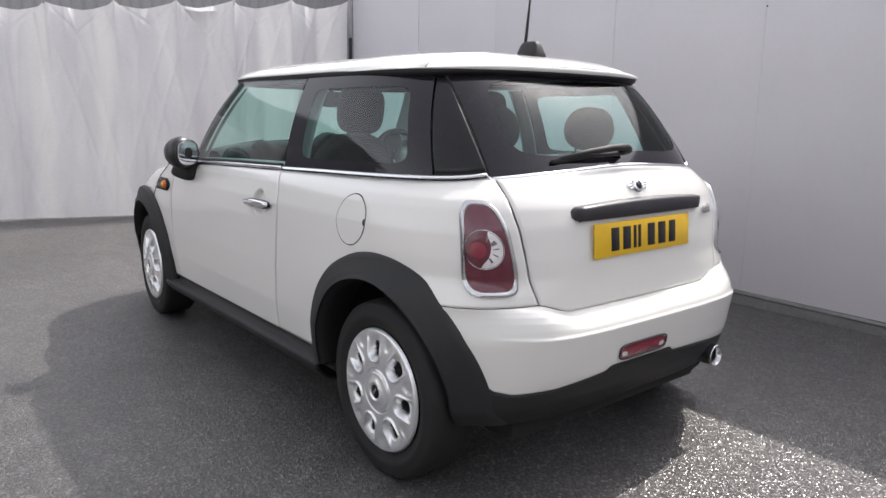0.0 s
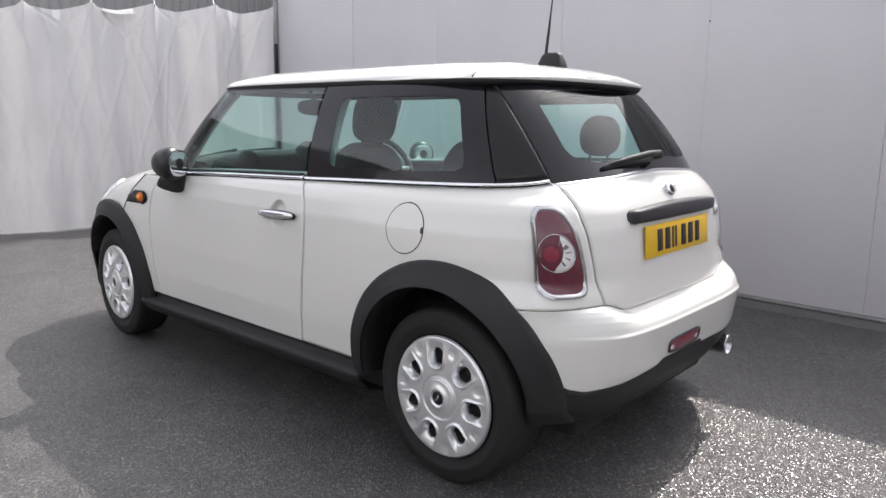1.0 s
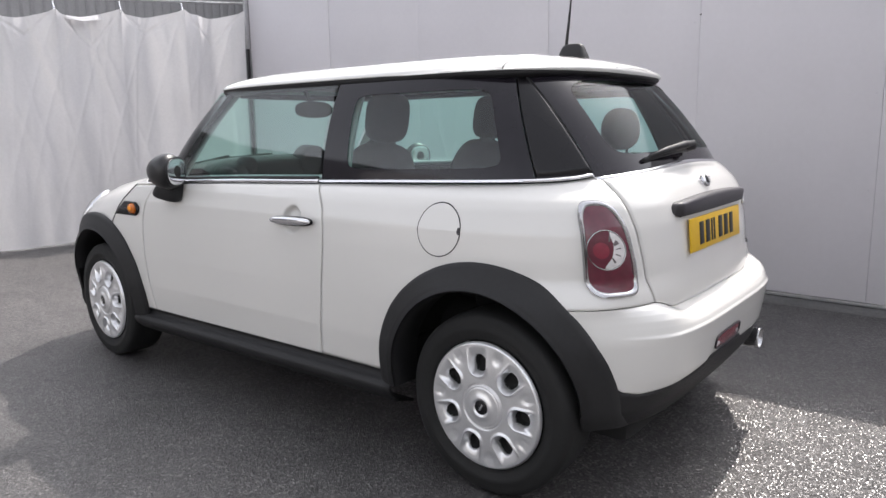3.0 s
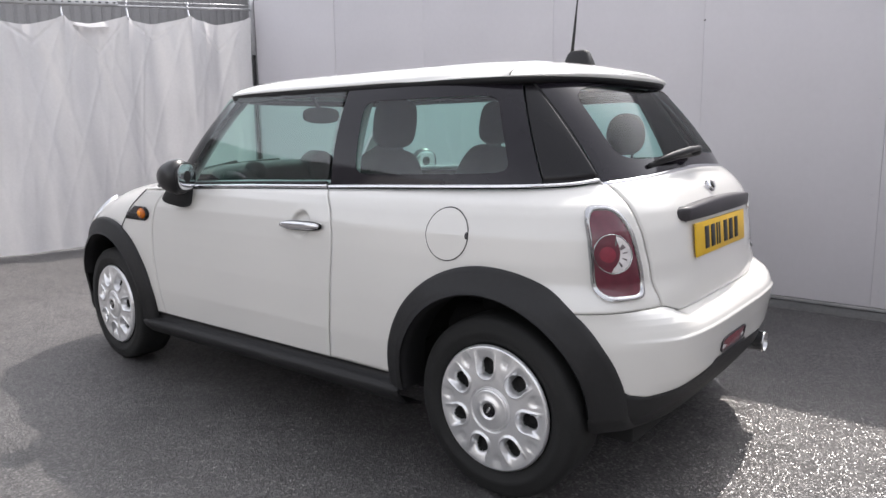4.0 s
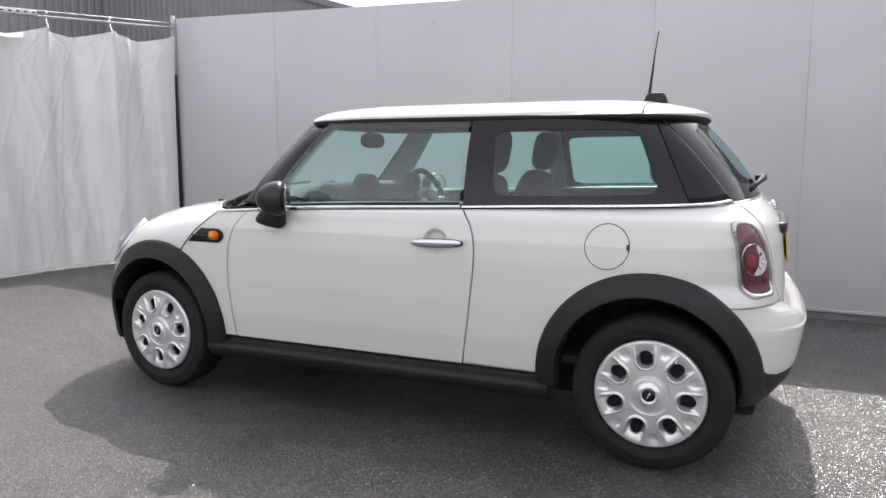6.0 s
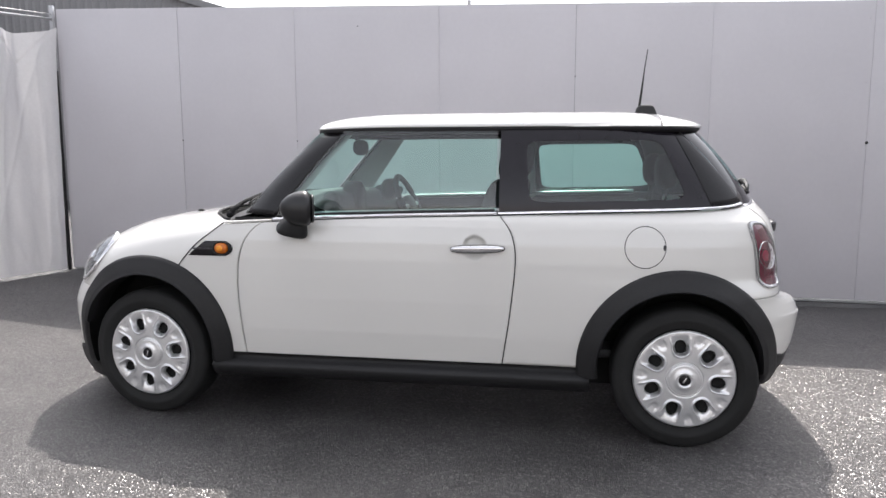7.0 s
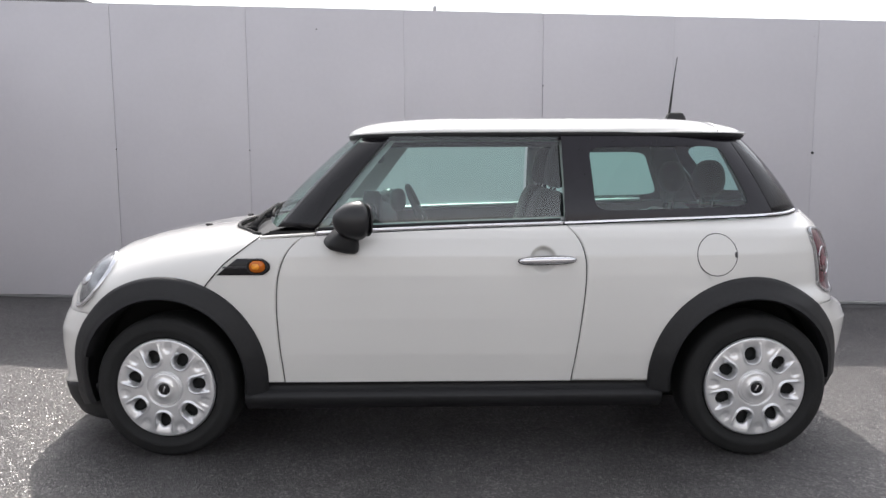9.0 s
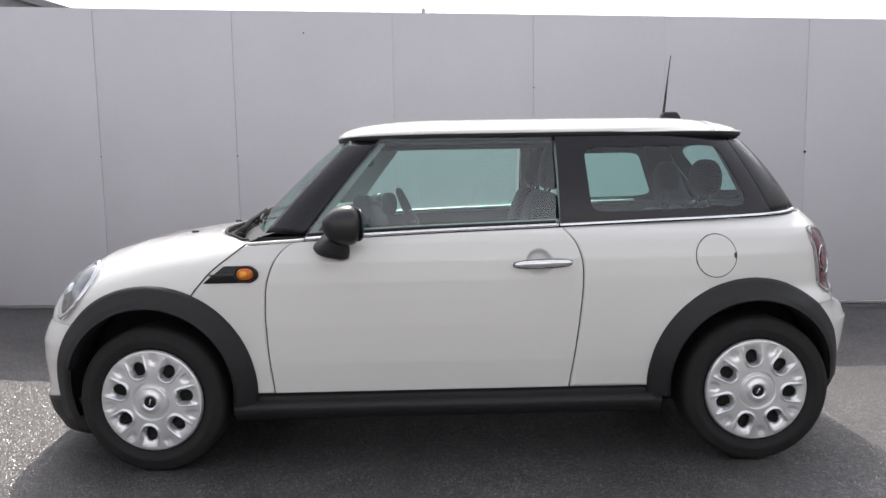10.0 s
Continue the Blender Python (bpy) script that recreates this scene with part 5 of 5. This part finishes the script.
exhaust = part("exhaust", lathe("exhaust", [(0.034, -0.14), (0.040, -0.06), (0.041, 0.0), (0.0425, 0.008), (0.041, 0.013), (0.037, 0.010), (0.035, -0.05)], SATIN, 36, "x"), None, car, "chrome exhaust tip")
exhaust.location = (1.742, 0.410, 0.324)
part("bore", lathe("bore", [(0.0355, -0.012), (0.034, -0.05), (0.0, -0.06)], DARK, 24, "x"), None, exhaust, "black bore")


# ---- cabin ----
def seat(x, y, sgn):
    s = part("front_seat", soft_block("front_seat", (0.50, 0.48, 0.17), CLOTH, 0.45, 12, 28), None, car, "charcoal cloth front seat with headrest")
    s.location = (x, y, 0.50)
    back = part("backrest", soft_block("backrest", (0.15, 0.46, 0.62), CLOTH, 0.45, 20, 32, lambda v: Vector((v.x, v.y * (1 - 0.34 * (max(0, v.z) / 0.31) ** 1.5), v.z))), None, s)
    back.matrix_basis = Matrix.Translation((0.27, 0, 0.32)) @ Matrix.Rotation(radians(15), 4, "Y")
    head = part("headrest", soft_block("headrest", (0.10, 0.215, 0.205), CLOTH, 0.62, 16, 28), None, s)
    head.matrix_basis = Matrix.Translation((0.376, 0, 0.727)) @ Matrix.Rotation(radians(10), 4, "Y")
    for dy in (-0.055, 0.055):
        part("headrest_rod", tube("headrest_rod", [(0.35, dy, 0.60), (0.372, dy, 0.68)], 0.007, CHROME, 8), None, s, "bright headrest rod")


seat(0.08, -0.36, -1)
seat(0.11, 0.34, 1)
bench = part("rear_bench", soft_block("rear_bench", (0.45, 1.08, 0.16), CLOTH, 0.4, 12, 28), None, car, "charcoal cloth rear bench")
bench.location = (0.86, 0, 0.50)
for y in (-0.27, 0.27):
    b = part("backrest", soft_block("backrest", (0.13, 0.53, 0.52), CLOTH, 0.4, 14, 28), None, bench)
    b.matrix_basis = Matrix.Translation((0.24, y, 0.24)) @ Matrix.Rotation(radians(16), 4, "Y")
    h = part("headrest", soft_block("headrest", (0.11, 0.27, 0.175), CLOTH, 0.8, 14, 28, lambda v: Vector((v.x, v.y * (1 - 1.6 * max(0.0, v.z)), v.z))), None, bench)
    h.location = (0.33, y * 1.02, 0.665)
    for dy in (-0.075, 0.075):
        part("headrest_rod", tube("headrest_rod", [(0.31, y * 1.02 + dy, 0.48), (0.33, y * 1.02 + dy, 0.60)], 0.006, CABIN, 8), None, bench)
dash = part("dashboard", sheet("dashboard", lambda u, v: ((-0.93, -0.84, -0.66, -0.50, -0.42, -0.40, -0.46)[round(v * 6)] + 0.05 * (2 * u - 1) ** 2, (2 * u - 1) * 0.655, (0.970, 1.005, 1.052, 1.058, 1.03, 0.93, 0.60)[round(v * 6)] - 0.045 * (2 * u - 1) ** 4), 30, 6, CABIN, 0, (-0.7, 0, 0.6)), None, car, "dark dashboard with a round instrument dial")
part("instrument", lathe("instrument", [(0.0, 0.02), (0.085, 0.02), (0.10, 0.01), (0.105, -0.06)], CABIN, 36, "x"), None, dash, "large round dial").location = (-0.42, 0.0, 1.0)
for y, r in ((-0.42, 0.055), (0.52, 0.05)):
    part("air_vent", soft_block("air_vent", (0.09, 2 * r, 2 * r), CABIN, 0.9, 10, 20), None, dash).location = (-0.43, y, 1.01)
ring_pts = [Vector((0, 0.185 * math.cos(a), 0.185 * math.sin(a))) for a in np.linspace(0, 2 * math.pi, 48, endpoint=False)]
wheel_ = part("steering_wheel", tube("steering_wheel", ring_pts, 0.017, CABIN, 10, True), None, car, "dark three-spoke steering wheel")
wheel_.matrix_basis = Matrix.Translation((-0.20, 0.34, 0.945)) @ Matrix.Rotation(radians(-24), 4, "Y")
part("boss", soft_block("boss", (0.06, 0.15, 0.13), CABIN, 0.7, 12, 20), None, wheel_)
for a in (0, math.pi, -math.pi / 2):
    part("spoke", tube("spoke", [(0, 0.05 * math.cos(a), 0.05 * math.sin(a)), (0, 0.18 * math.cos(a), 0.18 * math.sin(a))], 0.014, GALV, 8), None, wheel_)
part("binnacle", soft_block("binnacle", (0.09, 0.14, 0.13), CABIN, 0.8, 12, 20), None, dash, "round rev counter pod").location = (-0.33, 0.34, 1.04)
rvm = part("rear_view_mirror", soft_block("rear_view_mirror", (0.04, 0.25, 0.085), CABIN, 0.75, 12, 28), None, car, "oval dark rear-view mirror")
rvm.location = (-0.40, 0.0, 1.285)
part("stalk", tube("stalk", [(0, 0, 0.02), (-0.05, 0, 0.08), (-0.07, 0, 0.11)], 0.012, CABIN, 8), None, rvm)


def card_point(u, v):
    x = -0.66 + u * 1.95
    z = 0.34 + v * (belt(x) - 0.34)
    p = side(x, min(z, 0.98))
    return Vector((x, p.y + 0.055 + 0.03 * (1 - v), z))


both("door_card", sheet("door_card", card_point, 30, 10, CABIN, 0, keep=lambda u, v: not in_arch(card_point(u, v), 0.0)), car, "dark inner door card")
both("card_cap", tube("card_cap", [low_x(x) + Vector((0, 0.040, 0.004)) for x in np.linspace(-0.58, 1.12, 24)], 0.013, GALV, 8), car, "pale strip along the inner belt")


def inner_pillar(l0, l1, h0, h1):
    f = side_pane(l0, l1, h0, h1, 0.045)
    return lambda u, v: f(u, v)


both("inner_pillar", sheet("inner_pillar", inner_pillar(0.44, 0.53, 0.43, 0.52), 4, 12, LINER, 0.01), car, "pale grey inner door pillar")
both("inner_pillar", sheet("inner_pillar", inner_pillar(1.25, 1.43, 1.13, 1.24), 8, 12, CABIN, 0.01), car, "dark inner rear pillar")
both("inner_pillar", sheet("inner_pillar", lambda u, v: Vector(pillar_point(u, v)) + Vector((0.03, 0.035, -0.01)), 6, 12, LINER, 0.0), car, "pale grey inner windscreen pillar")
part("cabin_floor", box("cabin_floor", (2.4, 1.25, 0.04), CABIN, 0.01), None, car).location = (0.25, 0, 0.355)
part("bay_floor", box("bay_floor", (0.62, 0.90, 0.03), DARK, 0.006), None, car).location = (-1.36, 0, 0.52)
part("bay_floor", box("bay_floor", (0.19, 0.80, 0.03), DARK, 0.006), None, car).location = (-1.69, 0, 0.60)
part("bay_floor", box("bay_floor", (0.06, 0.62, 0.02), DARK, 0.006), None, car).location = (-1.80, 0, 0.60)
part("bulkhead", box("bulkhead", (0.04, 1.25, 0.55), DARK, 0.01), None, car).location = (-0.93, 0, 0.64)
part("parcel_shelf", box("parcel_shelf", (0.40, 1.04, 0.02), CABIN, 0.006), None, car, "dark parcel shelf").location = (1.29, 0, 0.962)
part("boot_floor", box("boot_floor", (0.58, 1.20, 0.03), DARK, 0.006), None, car).location = (1.22, 0, 0.735)
part("boot_floor", box("boot_floor", (0.18, 1.00, 0.03), DARK, 0.006), None, car).location = (1.57, 0, 0.42)
